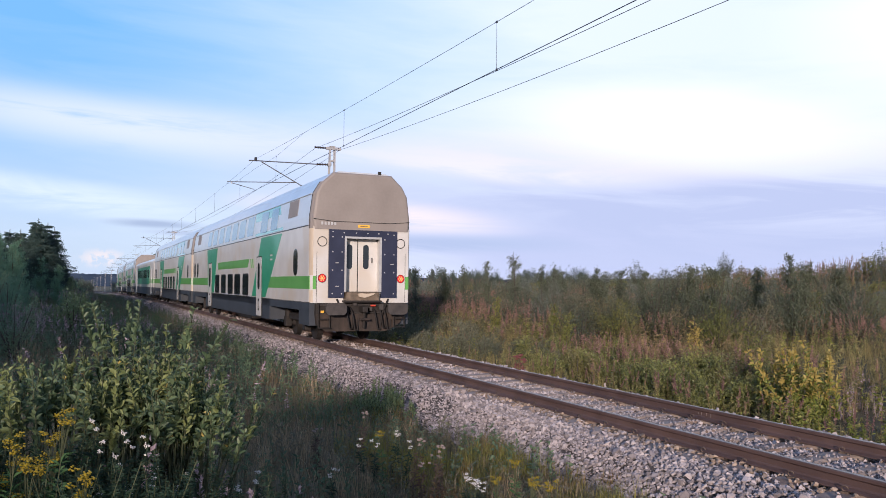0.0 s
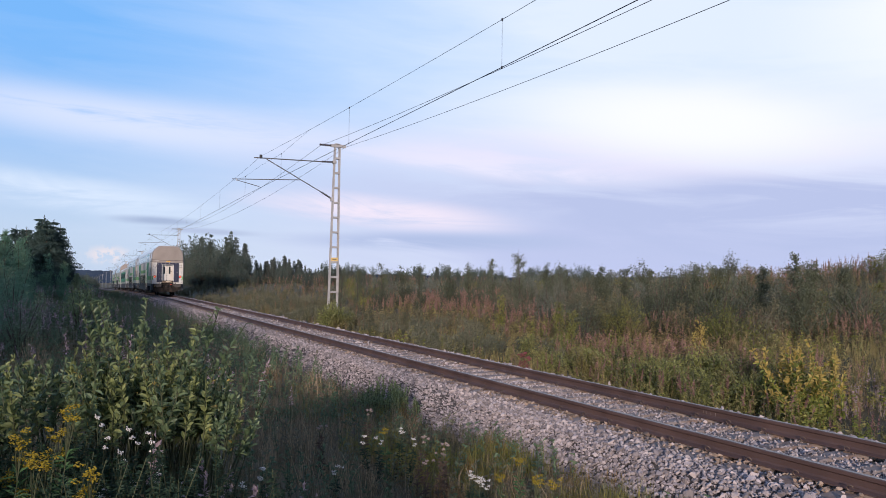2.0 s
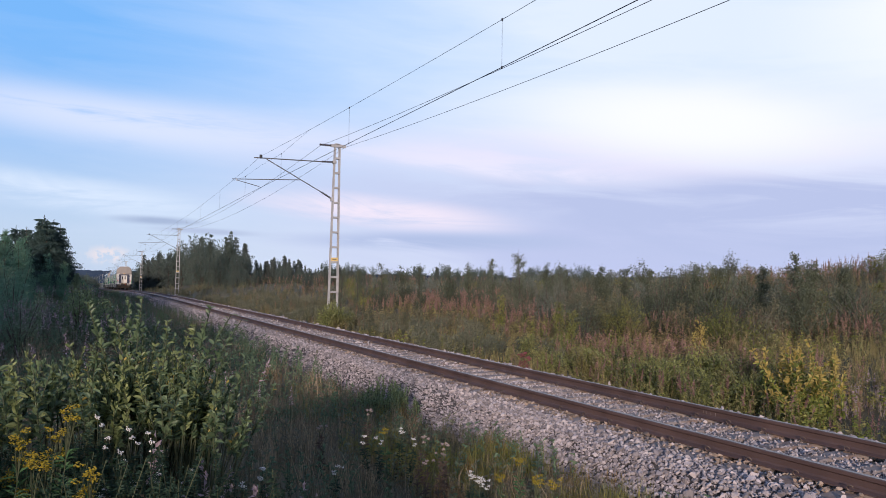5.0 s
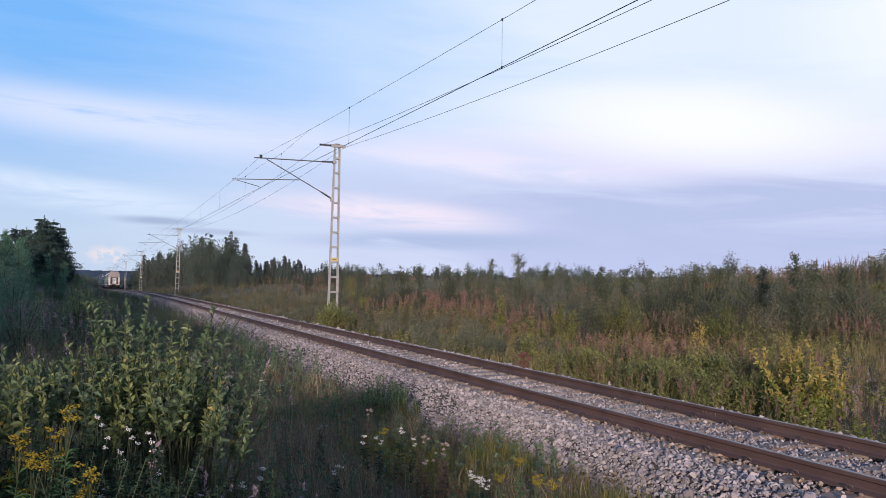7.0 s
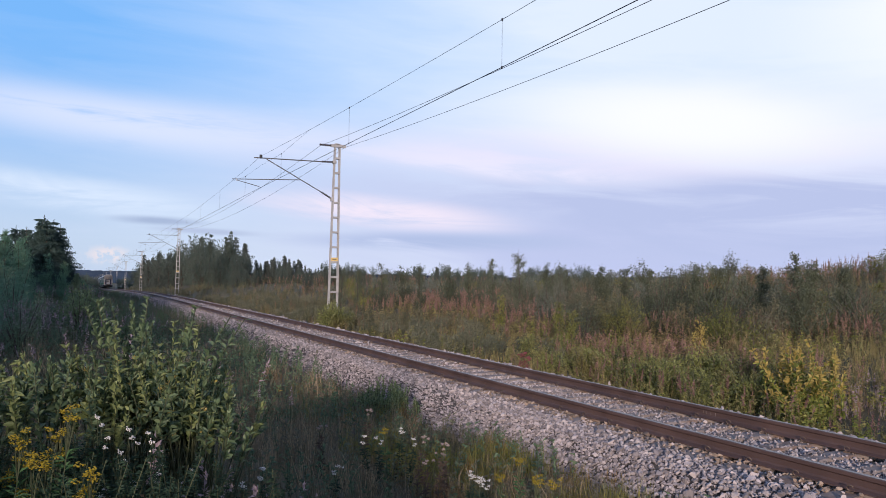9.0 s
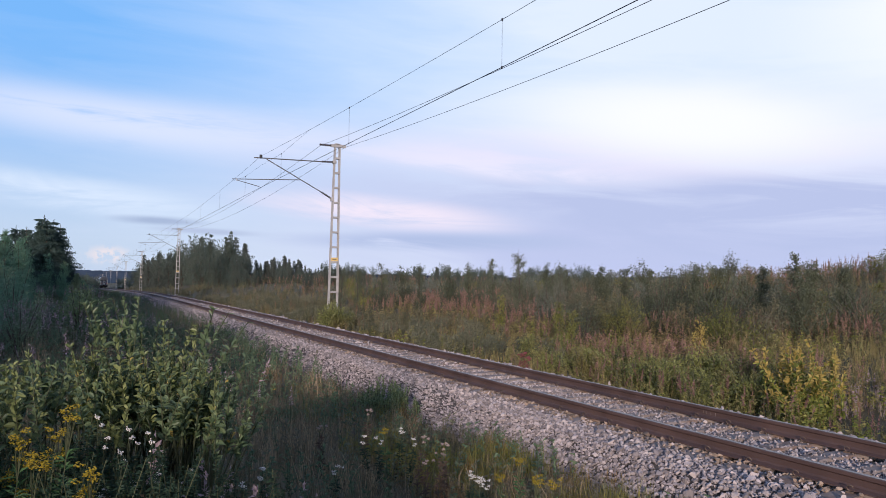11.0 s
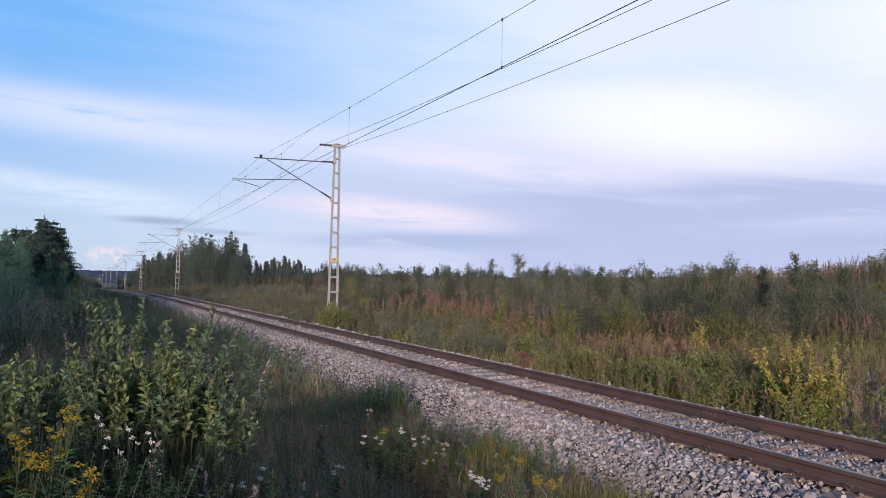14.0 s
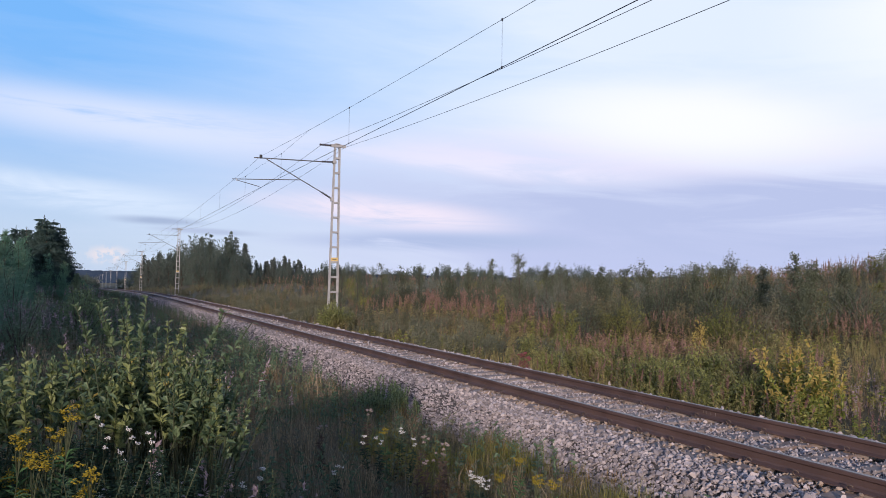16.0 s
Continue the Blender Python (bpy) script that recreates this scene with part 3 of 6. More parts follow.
                        c.matrix_basis = pose(s * GAUGE + inner * 0.105, 0, -0.168, 0, 0, 25 if inner > 0 else 205) @ Matrix.Diagonal((0.8, 0.8, 0.8, 1))
        else:
            rest.append(y)
        y += SLEEPER_STEP
    co = np.array([v.co[:] for v in sleeper.vertices])
    bmv, bmf = [], []
    tri = [tuple(p.vertices) for p in sleeper.polygons if len(p.vertices) == 4]
    for i, yy in enumerate(rest):
        bmv.append(co + np.array((track_x(yy), yy, track_z(yy))))
        bmf += [tuple(a + i * len(co) for a in q) for q in tri]
    far = new("sleeper_row", fill_mesh("sleeper_row", np.concatenate(bmv), bmf, [M["sleeper"]]))
    far.parent = track
    tagged(far, kind="stuff")


build_track()


# ---- many small pieces in one mesh ----
def turns(az, tilt, spin):
    """Rotation matrices (n, 3, 3): spin about z, then tilt about x, then az about z."""
    def rz(a):
        m = np.zeros((len(a), 3, 3))
        m[:, 0, 0] = m[:, 1, 1] = np.cos(a)
        m[:, 1, 0], m[:, 0, 1], m[:, 2, 2] = np.sin(a), -np.sin(a), 1
        return m
    rx = np.zeros((len(tilt), 3, 3))
    rx[:, 1, 1] = rx[:, 2, 2] = np.cos(tilt)
    rx[:, 2, 1], rx[:, 1, 2], rx[:, 0, 0] = np.sin(tilt), -np.sin(tilt), 1
    return rz(az) @ rx @ rz(spin)


def strew(template, places, rot, size):
    """Copies of a template (verts, faces, index) as one set of arrays."""
    tv, tf, ti = template
    size = np.asarray(size)
    size = size[:, None, None] if size.ndim == 1 else size[:, None, :]
    v = np.einsum("nij,nkj->nki", rot, tv[None] * size) + places[:, None, :]
    f = tf[None] + (np.arange(len(places)) * len(tv))[:, None, None]
    return v.reshape(-1, 3), f.reshape(-1, tf.shape[1]), np.tile(ti, len(places))


def merge(sets):
    vs, fs, ix, base = [], [], [], 0
    for v, f, i in sets:
        vs.append(v), fs.append(f + base), ix.append(i)
        base += len(v)
    return np.concatenate(vs), np.concatenate(fs), np.concatenate(ix)


def unit(v):
    return v / np.maximum(np.linalg.norm(v, axis=-1, keepdims=True), 1e-9)


def stone_template(rng, corners=11):
    """A broken stone: the hull of a few random corners, squashed."""
    bm = bmesh.new()
    spots = unit(rng.normal(size=(corners, 3))) * rng.uniform(0.80, 1.05, (corners, 1))
    for p in spots * (1.12, rng.uniform(0.72, 1.0), rng.uniform(0.58, 0.85)):
        bm.verts.new(p)
    hull = bmesh.ops.convex_hull(bm, input=bm.verts)
    bmesh.ops.delete(bm, geom=hull["geom_interior"], context="VERTS")
    bmesh.ops.triangulate(bm, faces=bm.faces)
    bmesh.ops.recalc_face_normals(bm, faces=bm.faces)
    bm.verts.index_update()
    v = np.array([p.co[:] for p in bm.verts])
    f = np.array([[q.index for q in p.verts] for p in bm.faces])
    bm.free()
    return v, f, np.zeros(len(f), int)


def bed_top(d):
    """Height of the ballast's surface at the distance d from the track's middle."""
    a = np.abs(d)
    return np.where(a < 0.72, -0.243, np.where(a < 1.30, -0.240, np.where(a < 1.75, -0.21 - (a - 1.30) * 0.06, -0.235 - (a - 1.75) * 0.607)))


def build_ballast():
    rng = np.random.default_rng(4)
    sets = []
    near_kinds, far_kinds = [stone_template(rng, 12) for _ in range(10)], [stone_template(rng, 8) for _ in range(10)]
    for y0, y1, x0, x1, per, size in ((3.8, 12, -2.75, -0.88, 1500, 0.0245), (4.5, 12, -3.1, -2.75, 200, 0.026), (12, 22, -2.7, -0.88, 820, 0.0255), (22, 45, -2.6, -0.88, 300, 0.033), (45, 75, -2.5, -0.88, 150, 0.036), (75, 130, -2.5, -0.88, 50, 0.045),
                                      (5.2, 14, -0.70, 0.70, 1900, 0.0205), (14, 30, -0.70, 0.70, 380, 0.030), (30, 90, -0.70, 0.70, 60, 0.05),
                                      (6, 14, 0.88, 2.3, 500, 0.026), (14, 34, 0.88, 2.2, 250, 0.038), (34, 100, 0.88, 2.2, 70, 0.045)):
        n = int((y1 - y0) * (x1 - x0) * per)
        x, y = rng.uniform(x0, x1, n), rng.uniform(y0, y1, n)
        # inside and beside the rails the stones leave the sleepers' tops free
        phase = np.abs((y - SLEEPER_START + SLEEPER_STEP / 2) % SLEEPER_STEP - SLEEPER_STEP / 2)
        s = size * rng.lognormal(0, 0.30, n)
        lower = (phase < 0.145) & (np.abs(x) < 1.22)
        keep = ~lower | (rng.random(n) < np.where(phase > 0.105, 0.25, 0.07))
        x, y, s, lower = x[keep], y[keep], s[keep], lower[keep]
        n = len(x)
        z = bed_top(x) + s * rng.uniform(-0.6, 1.25, n) + np.array([track_z(b) for b in y])
        z += np.where((np.abs(x) < 1.3) & ~lower, 0.008, 0.0)
        z = np.where(lower, np.array([track_z(b) for b in y]) - 0.175, z)
        pick = rng.integers(0, 10, n)
        rot = turns(rng.uniform(0, 6.28, n), rng.normal(0, 0.6, n), rng.uniform(0, 6.28, n))
        # brown brake dust and rust lie on the stones beside the rails
        dusty = np.abs(np.abs(x) - GAUGE - 0.05) < rng.uniform(0.05, 0.42, n)
        for k, t in enumerate(near_kinds if y0 < 12 and x1 < 0 else far_kinds):
            for d in (0, 1):
                w = (pick == k) & (dusty == bool(d))
                sets.append(strew((t[0], t[1], t[2] + d), np.stack([x, y, z], 1)[w], rot[w], s[w]))
    v, f, i = merge(sets)
    ob = new("ballast_stones", fill_mesh("ballast_stones", v, f, [M["stone"], M["duststone"]], i))
    tagged(ob, "crushed pinkish grey granite ballast along the track", "ballast", kind="stuff")


build_ballast()


# ---- overhead line ----
SPAN, FIRST = 72.8, 36.28
# where the masts stand along the line; the spans differ a little
MASTS = [FIRST - SPAN, FIRST, 106.7, 180.9] + [254.3 + SPAN * i for i in range(8)]


def span_of(y):
    """The number of the span over y, and how far along it y lies, from 0 to 1."""
    k = 0
    while k < len(MASTS) - 2 and y >= MASTS[k + 1]:
        k += 1
    return k, (y - MASTS[k]) / (MASTS[k + 1] - MASTS[k])


def build_mast():
    """A ladder mast on the far side of the track with its cantilever; the origin is at the track's middle on rail level."""
    mast = tagged(new("catenary_mast"), "galvanised ladder-type catenary mast with an insulated cantilever arm", "catenary mast", group="masts along the track")
    # two channel legs that lean together, and the rungs between them
    legs = ((2.84, 3.07), (3.31, 3.30))
    for x0, x1 in legs:
        bm = bmesh.new()
        for a, b in (((-0.03, -0.10), (0.03, -0.07)), ((-0.03, 0.07), (0.03, 0.10)), ((-0.006, -0.07), (0.006, 0.07))):
            outline = [(x0 + a[0], a[1], -0.7), (x0 + b[0], a[1], -0.7), (x0 + b[0], b[1], -0.7), (x0 + a[0], b[1], -0.7)]
            prism(outline, (x1 - x0, 0, 9.0), bm)
        part("leg", bm, M["galv"], mast)
    z = -0.2
    while z < 8.2:
        t = (z + 0.7) / 9.0
        a, b = (l[0] + (l[1] - l[0]) * t for l in legs)
        part("rung", box(a, b, -0.085, 0.085, z - 0.045, z + 0.045, 0.006), M["galv"], mast)
        z += 0.72
    part("footing", box(2.6, 3.55, -0.45, 0.45, -0.95, -0.38, 0.03), M["sleeper"], mast, "grey concrete footing")
    part("number_plate", box(2.93, 3.27, -0.125, -0.118, 2.74, 2.90), M["sign"], mast, "small yellow plate")
    part("plate_marks", box(3.0, 3.2, -0.13, -0.1255, 2.80, 2.84), M["skirt"], mast)
    part("head_beam", box(2.88, 3.62, -0.05, 0.05, 8.26, 8.40, 0.01), M["galv"], mast)
    part("head_cap", box(3.05, 3.32, -0.09, 0.09, 8.40, 8.44, 0.008), M["galv"], mast)

    def insulator(a, b, r):
        bm = bmesh.new()
        a, b = Vector(a), Vector(b)
        tube(a, b, r * 0.5, sides=8, bm=bm)
        for i in range(7):
            p = a.lerp(b, (i + 0.5) / 7)
            d = (b - a).normalized() * 0.012
            tube(p - d, p + d, r, sides=10, bm=bm)
        part("insulator", bm, M["insul"], mast, "dark ribbed insulator")

    insulator((2.30, 0, 8.33), (2.88, 0, 8.33), 0.062)
    part("top_tube", tube((-0.80, 0, 7.46), (2.42, 0, 7.51), 0.026), M["darkgalv"], mast)
    insulator((2.42, 0, 7.51), (2.98, 0, 7.53), 0.056)
    part("bracket", box(2.96, 3.14, -0.07, 0.07, 7.46, 7.60, 0.01), M["galv"], mast)
    part("stay_tube", tube((-0.22, 0, 7.43), (2.40, 0, 6.05), 0.024), M["darkgalv"], mast)
    insulator((2.40, 0, 6.05), (2.92, 0, 5.76), 0.056)
    part("bracket", box(2.88, 3.06, -0.07, 0.07, 5.62, 5.80, 0.01), M["galv"], mast)
    part("registration_tube", tube((-1.77, 0, 6.40), (1.43, 0, 6.56), 0.020), M["darkgalv"], mast)
    part("steady_arm", tube((-1.56, 0, 6.36), (-0.53, 0, 6.12), 0.015), M["darkgalv"], mast)
    part("steady_drop", tube((-1.57, 0, 6.42), (-1.56, 0, 6.33), 0.022), M["galv"], mast)
    part("suspension_clamp", box(-0.55, -0.43, -0.05, 0.05, 7.44, 7.62, 0.012), M["wire"], mast)
    return mast


first_mast = build_mast()
first_mast.matrix_basis = pose(0, FIRST, 0)
for y in MASTS:
    if y != FIRST:
        copy_thing(first_mast, pose(track_x(y), y, track_z(y), 0, 0, math.degrees(math.atan((track_x(y + 1) - track_x(y - 1)) / -2))))


def wire_mesh(points, r):
    v, f = [], []
    for p in points:
        for a in range(4):
            v.append((p[0] + r * math.cos(a * 1.5708 + 0.7), p[1], p[2] + r * math.sin(a * 1.5708 + 0.7)))
    for j in range(len(points) - 1):
        for a in range(4):
            b = (a + 1) % 4
            f.append((j * 4 + a, j * 4 + b, j * 4 + 4 + b, j * 4 + 4 + a))
    return v, f


def build_wires():
    ys = sorted(set(list(np.arange(MASTS[0], MASTS[-1], 2.6)) + MASTS))

    def sag(y, depth):
        t = span_of(y)[1]
        return -4 * depth * t * (1 - t)

    def zig(y):
        """The contact wire swings from side to side between the masts."""
        k, t = span_of(y)
        return -0.5 + 0.6 * (t if k % 2 else 1 - t)

    # name, x offset, height at the mast, sag, radius, label
    for name, x, z, s, r, label in (("feeder_wire", 2.32, 8.27, 0.91, 0.0075, "dark feeder wire strung along the masts"),
                                    ("return_wire", 3.60, 8.31, 0.99, 0.0075, "dark return wire strung along the mast tops")):
        v, f = wire_mesh([(track_x(y) + x, y, track_z(y) + z + sag(y, s)) for y in ys], r)
        tagged(new(name, fill_mesh(name, v, f, [M["wire"]])), label, "overhead wire")
    line = tagged(new("overhead_contact_line"), "dark messenger wire and contact wire joined by droppers", "overhead wire")
    for name, z, s, r in (("messenger_wire", 7.54, 0.535, 0.0050), ("contact_wire", 6.07, -0.05, 0.008)):
        v, f = wire_mesh([(track_x(y) + zig(y), y, track_z(y) + z + sag(y, s)) for y in ys], r)
        new(name, fill_mesh(name, v, f, [M["wire"]])).parent = line
    # a stitch wire hangs under the messenger on both sides of each mast
    for m in MASTS[1:7]:
        pts = [(track_x(m + d) + zig(m + d), m + d, track_z(m + d) + 7.54 + sag(m + d, 0.535) - drop) for d, drop in ((-8.5, 0.0), (-4.1, 0.36), (0.0, 0.44), (4.1, 0.36), (8.5, 0.0))]
        v, f = wire_mesh(pts, 0.004)
        new("stitch_wire", fill_mesh("stitch_wire", v, f, [M["wire"]])).parent = line
    for m, nxt in zip(MASTS[:6], MASTS[1:7]):
        for d in (4.1, 13.2, 22.8, 32.4, 40.4, 50.0, 59.7, 68.7):
            y = m + d * (nxt - m) / SPAN
            a = (track_x(y) + zig(y), y, track_z(y) + 7.54 + sag(y, 0.535) - (0.36 if d in (4.1, 68.7) else 0.0))
            b = (a[0], y, track_z(y) + 6.07 + sag(y, -0.05))
            bm = tube(a, b, 0.0045, sides=4)
            for p in (a, b):
                box(p[0] - 0.012, p[0] + 0.012, y - 0.02, y + 0.02, p[2] - 0.022, p[2] + 0.022, bm=bm)
            part("dropper", bm, M["wire"], line)


build_wires()


# ---- the train ----
LOW = [(0.50, 1.575), (1.25, 1.585), (3.55, 1.60), (3.80, 1.585), (4.50, 1.50), (4.85, 1.30), (5.10, 1.02), (5.19, 0.80)]


def half_width(z):
    for (z0, w0), (z1, w1) in zip(LOW, LOW[1:]):
        if z <= z1:
            return w0 + (w1 - w0) * (z - z0) / (z1 - z0)
    return LOW[-1][1]


LENGTH = 26.4


def shell(name, z0, z1, y0, y1, mat, parent, cap=0.0, closed=True):
    """One band of the body, swept along the carriage; cap: how far its ends are drawn in at the corners."""
    zs = [z0] + [z for z, _ in LOW if z0 < z < z1] + [z1]
    right = [(half_width(z), z) for z in zs]
    outline = right + [(-w, z) for w, z in reversed(right)]
    bm = bmesh.new()
    stations = [(y0, 1 - cap), (y0 + 0.09, 1 - cap * 0.25), (y0 + 0.22, 1.0), (y1 - 0.22, 1.0), (y1 - 0.09, 1 - cap * 0.25), (y1, 1 - cap)]
    rings = [[bm.verts.new((x * k, y, z)) for x, z in outline] for y, k in stations]
    for a, b in zip(rings, rings[1:]):
        for i in range(len(outline)):
            j = (i + 1) % len(outline)
            bm.faces.new((a[i], a[j], b[j], b[i]))
    if closed:
        bm.faces.new(rings[0]), bm.faces.new(rings[-1][::-1])
    return part(name, bm, mat, parent)


def on_side(name, outline, mat, parent, side=-1, proud=0.006, label=""):
    """A thin plate on the carriage's side, from an outline of (y, z)."""
    bm = bmesh.new()
    outer = [bm.verts.new((side * (half_width(z) + proud), y, z)) for y, z in outline]
    inner = [bm.verts.new((side * (half_width(z) - 0.03), y, z)) for y, z in outline]
    bm.faces.new(outer)
    for i in range(len(outline)):
        j = (i + 1) % len(outline)
        bm.faces.new((outer[j], outer[i], inner[i], inner[j]))
    return part(name, bm, mat, parent, label)


def on_end(name, outline, y, mat, parent, depth=0.03, label=""):
    return part(name, prism([(x, y, z) for x, z in outline], (0, depth, 0)), mat, parent, label)


def disc(name, x, z, y, r, mat, parent, depth=0.03, label=""):
    return part(name, tube((x, y, z), (x, y + depth, z), r, sides=20), mat, parent, label)


def ring_mesh(x, y, z, radius, r):
    """A thin hoop in the plane of the carriage's end."""
    bm = bmesh.new()
    rows = [[bm.verts.new((x + (radius + r * math.cos(b * 1.5708)) * math.cos(a * 0.2618), y + r * math.sin(b * 1.5708), z + (radius + r * math.cos(b * 1.5708)) * math.sin(a * 0.2618))) for b in range(4)] for a in range(24)]
    for a in range(24):
        for b in range(4):
            bm.faces.new((rows[a][b], rows[a][(b + 1) % 4], rows[(a + 1) % 24][(b + 1) % 4], rows[(a + 1) % 24][b]))
    return bm


def bogie(parent, y):
    frame_part = part("bogie", box(-1.12, 1.12, y - 1.75, y + 1.75, 0.55, 0.78, 0.04), M["under"], parent, "dirty brown bogie frame")
    for dy in (-1.25, 1.25):
        for s in (-1, 1):
            bm = tube((s * 0.73, y + dy, 0.45), (s * 0.86, y + dy, 0.45), 0.45, sides=24)
            tube((s * 0.70, y + dy, 0.45), (s * 0.73, y + dy, 0.45), 0.475, sides=24, bm=bm)
            tube((s * 0.86, y + dy, 0.45), (s * 1.0, y + dy, 0.45), 0.14, sides=12, bm=bm)
            part("wheel", bm, M["under"], frame_part)
            part("axle_box", box(s * 1.0, s * 1.22, y + dy - 0.18, y + dy + 0.18, 0.30, 0.66, 0.03), M["under"], frame_part)
            part("spring", tube((s * 1.1, y + dy, 0.66), (s * 1.1, y + dy, 0.92), 0.11, sides=10), M["under"], frame_part)
    return frame_part


def end_gear(car, y, s):
    """Gangway, lamps, buffers and coupling of one end; s is -1 at the rear end (facing -Y)."""
    def yy(d):
        return y + s * d
    # the upper end panel has softly rounded edges
    bm = prism([(x, yy(-0.14), z) for x, z in ((-1.51, 3.42), (1.51, 3.42), (1.55, 3.78), (1.46, 4.50), (1.30, 4.80), (0.93, 5.15), (-0.93, 5.15), (-1.30, 4.80), (-1.46, 4.50), (-1.55, 3.78))], (0, s * 0.20, 0))
    rim = [e for e in bm.edges if all(abs(v.co.y - yy(0.06)) < 1e-5 for v in e.verts) and min(v.co.z for v in e.verts) < 9 and max(v.co.z for v in e.verts) > 3.5]
    bmesh.ops.bevel(bm, geom=rim, offset=0.085, segments=4, affect="EDGES", profile=0.5)
    part("end_cap", bm, M["endgrey"], car, "dusty grey upper end panel")
    for a, b in (((-1.53, 3.72), (-0.9, 3.66)), ((-0.9, 3.66), (0.9, 3.66)), ((0.9, 3.66), (1.53, 3.72))):
        part("seam", tube((a[0], yy(0.055), a[1]), (b[0], yy(0.055), b[1]), 0.014, sides=6), M["seam"], car)
    on_end("end_wall", [(-1.51, 1.22), (-0.58, 1.22), (-0.58, 3.22), (0.60, 3.22), (0.60, 1.22), (1.51, 1.22), (1.52, 3.50), (-1.52, 3.50)], yy(-0.012), M["white"], car, s * 0.04)
    for k in (-1, 1):
        # the grey panel turns round the drawn-in corner and ends in a black seam
        bm = bmesh.new()
        rows = []
        for z, reach in ((3.44, 0.15), (3.78, 0.22), (4.5, 0.19), (4.85, 0.12)):
            rows.append([bm.verts.new((k * (half_width(z) * f + 0.006), y - s * d, z)) for d, f in ((0.0, 0.95), (0.09, 0.9875), (reach, 0.9985))])
        for p, q in zip(rows, rows[1:]):
            for i in range(2):
                bm.faces.new((p[i], p[i + 1], q[i + 1], q[i]))
        edge = [r[2].co.copy() for r in rows]
        part("end_cap_return", bm, M["endgrey"], car, "dusty grey corner panel")
        for p, q in zip(edge, edge[1:]):
            part("seam", tube(p, q, 0.012, sides=5), M["seam"], car)
        bm = bmesh.new()
        rows = [[bm.verts.new((k * (half_width(z) * f + 0.004), y - s * d, z)) for d, f in ((-0.026, 0.925), (-0.02, 0.948), (0.03, 0.968), (0.09, 0.989), (0.15, 0.997))] for z in (1.24, 1.60)] + [[bm.verts.new((k * (half_width(z) * f + 0.004), y - s * d, z)) for d, f in ((-0.026, 0.925), (-0.02, 0.948), (0.03, 0.968), (0.09, 0.989), (0.15, 0.997))] for z in (2.05, 3.44)]
        for p, q in ((rows[0], rows[1]), (rows[2], rows[3])):
            for i in range(4):
                bm.faces.new((p[i], p[i + 1], q[i + 1], q[i]))
        part("corner_post", bm, M["corner"], car, "dusty body corner, warm sunlight put into its brown", smooth=True)
        part("reveal", box(-0.60 if k < 0 else 0.58, -0.57 if k < 0 else 0.61, yy(-0.30), yy(0.02), 1.24, 3.24), M["white"], car)
    part("sill", box(-0.58, 0.60, yy(-0.30), yy(0.0), 1.23, 1.56), M["under"], car)
    part("lintel", box(-0.60, 0.61, yy(-0.30), yy(0.02), 3.17, 3.24), M["white"], car)
    # navy frame round the gangway, with bolts
    f = part("gangway_frame", prism([(x, yy(0.02), z) for x, z in ((-1.06, 1.38), (-0.58, 1.38), (-0.58, 3.22), (0.60, 3.22), (0.60, 1.38), (1.10, 1.38), (1.10, 3.42), (-1.06, 3.42))], (0, s * 0.09, 0)), M["navy"], car, "navy steel gangway frame with bright bolts")
    for bx, bz in [(-0.95, z) for z in (1.5, 2.2, 2.75, 3.2, 3.35)] + [(-0.66, z) for z in (1.5, 2.2, 2.75, 3.2)] + [(0.70, z) for z in (2.15, 2.7, 3.15)] + [(1.0, z) for z in (1.5, 2.15, 2.7, 3.3)] + [(x, 3.33) for x in (-0.6, -0.22, 0.15, 0.5, 0.8)]:
        disc("bolt", bx, bz, yy(0.11), 0.020, M["alu"], f, s * 0.012)
    for bx, bz in ((-0.80, 2.42), (0.95, 2.40), (-0.80, 1.72)):
        part("latch", box(bx - 0.06, bx + 0.05, yy(0.11), yy(0.13), bz - 0.012, bz + 0.012), M["alu"], f)
    # recessed white double doors with tall oval panes
    part("door_reveal", prism([(x, yy(0.022), z) for x, z in ((-0.58, 1.55), (-0.52, 1.55), (-0.52, 3.16), (0.53, 3.16), (0.53, 1.55), (0.60, 1.55), (0.60, 3.22), (-0.58, 3.22))], (0, s * 0.10, 0)), M["alu"], car, "bare metal door surround")
    for x0, x1, wx in ((-0.57, -0.06, -0.31), (-0.03, 0.58, 0.22)):
        d = on_end("gangway_door", rounded(x0, x1, 1.56, 3.17, 0.02, 2), yy(-0.29), M["white"], car, s * 0.03)
        w = on_end("pane", rounded(wx - 0.09, wx + 0.09, 2.25, 3.0, 0.088, 5), yy(-0.259), M["glass"], d, s * 0.006)
        w["label"] = "dark oval door pane"
    part("door_gap", box(-0.058, -0.032, yy(-0.285), yy(-0.262), 1.58, 3.15), M["seam"], car)
    part("door_handle", box(0.40, 0.43, yy(-0.26), yy(-0.235), 2.45, 2.60, 0.006), M["seam"], car)
    part("step_plate", prism([(x, yy(0.0), z) for x, z in ((-0.56, 1.30), (0.50, 1.30), (0.48, 1.54), (-0.52, 1.54))], (0, s * 0.22, 0)), M["rust"], car, "scuffed brown gangway step plate")
    part("step_hinge", prism([(x, yy(0.22), z) for x, z in ((-0.16, 1.42), (0.02, 1.38), (0.30, 1.47), (0.36, 1.53), (0.10, 1.50), (-0.08, 1.52), (-0.20, 1.50))], (0, s * 0.05, 0)), M["corner"], car, "scuffed beige step hinge")
    part("step_edge", box(-0.62, 0.56, yy(0.0), yy(0.30), 1.24, 1.30, 0.01), M["under"], car)
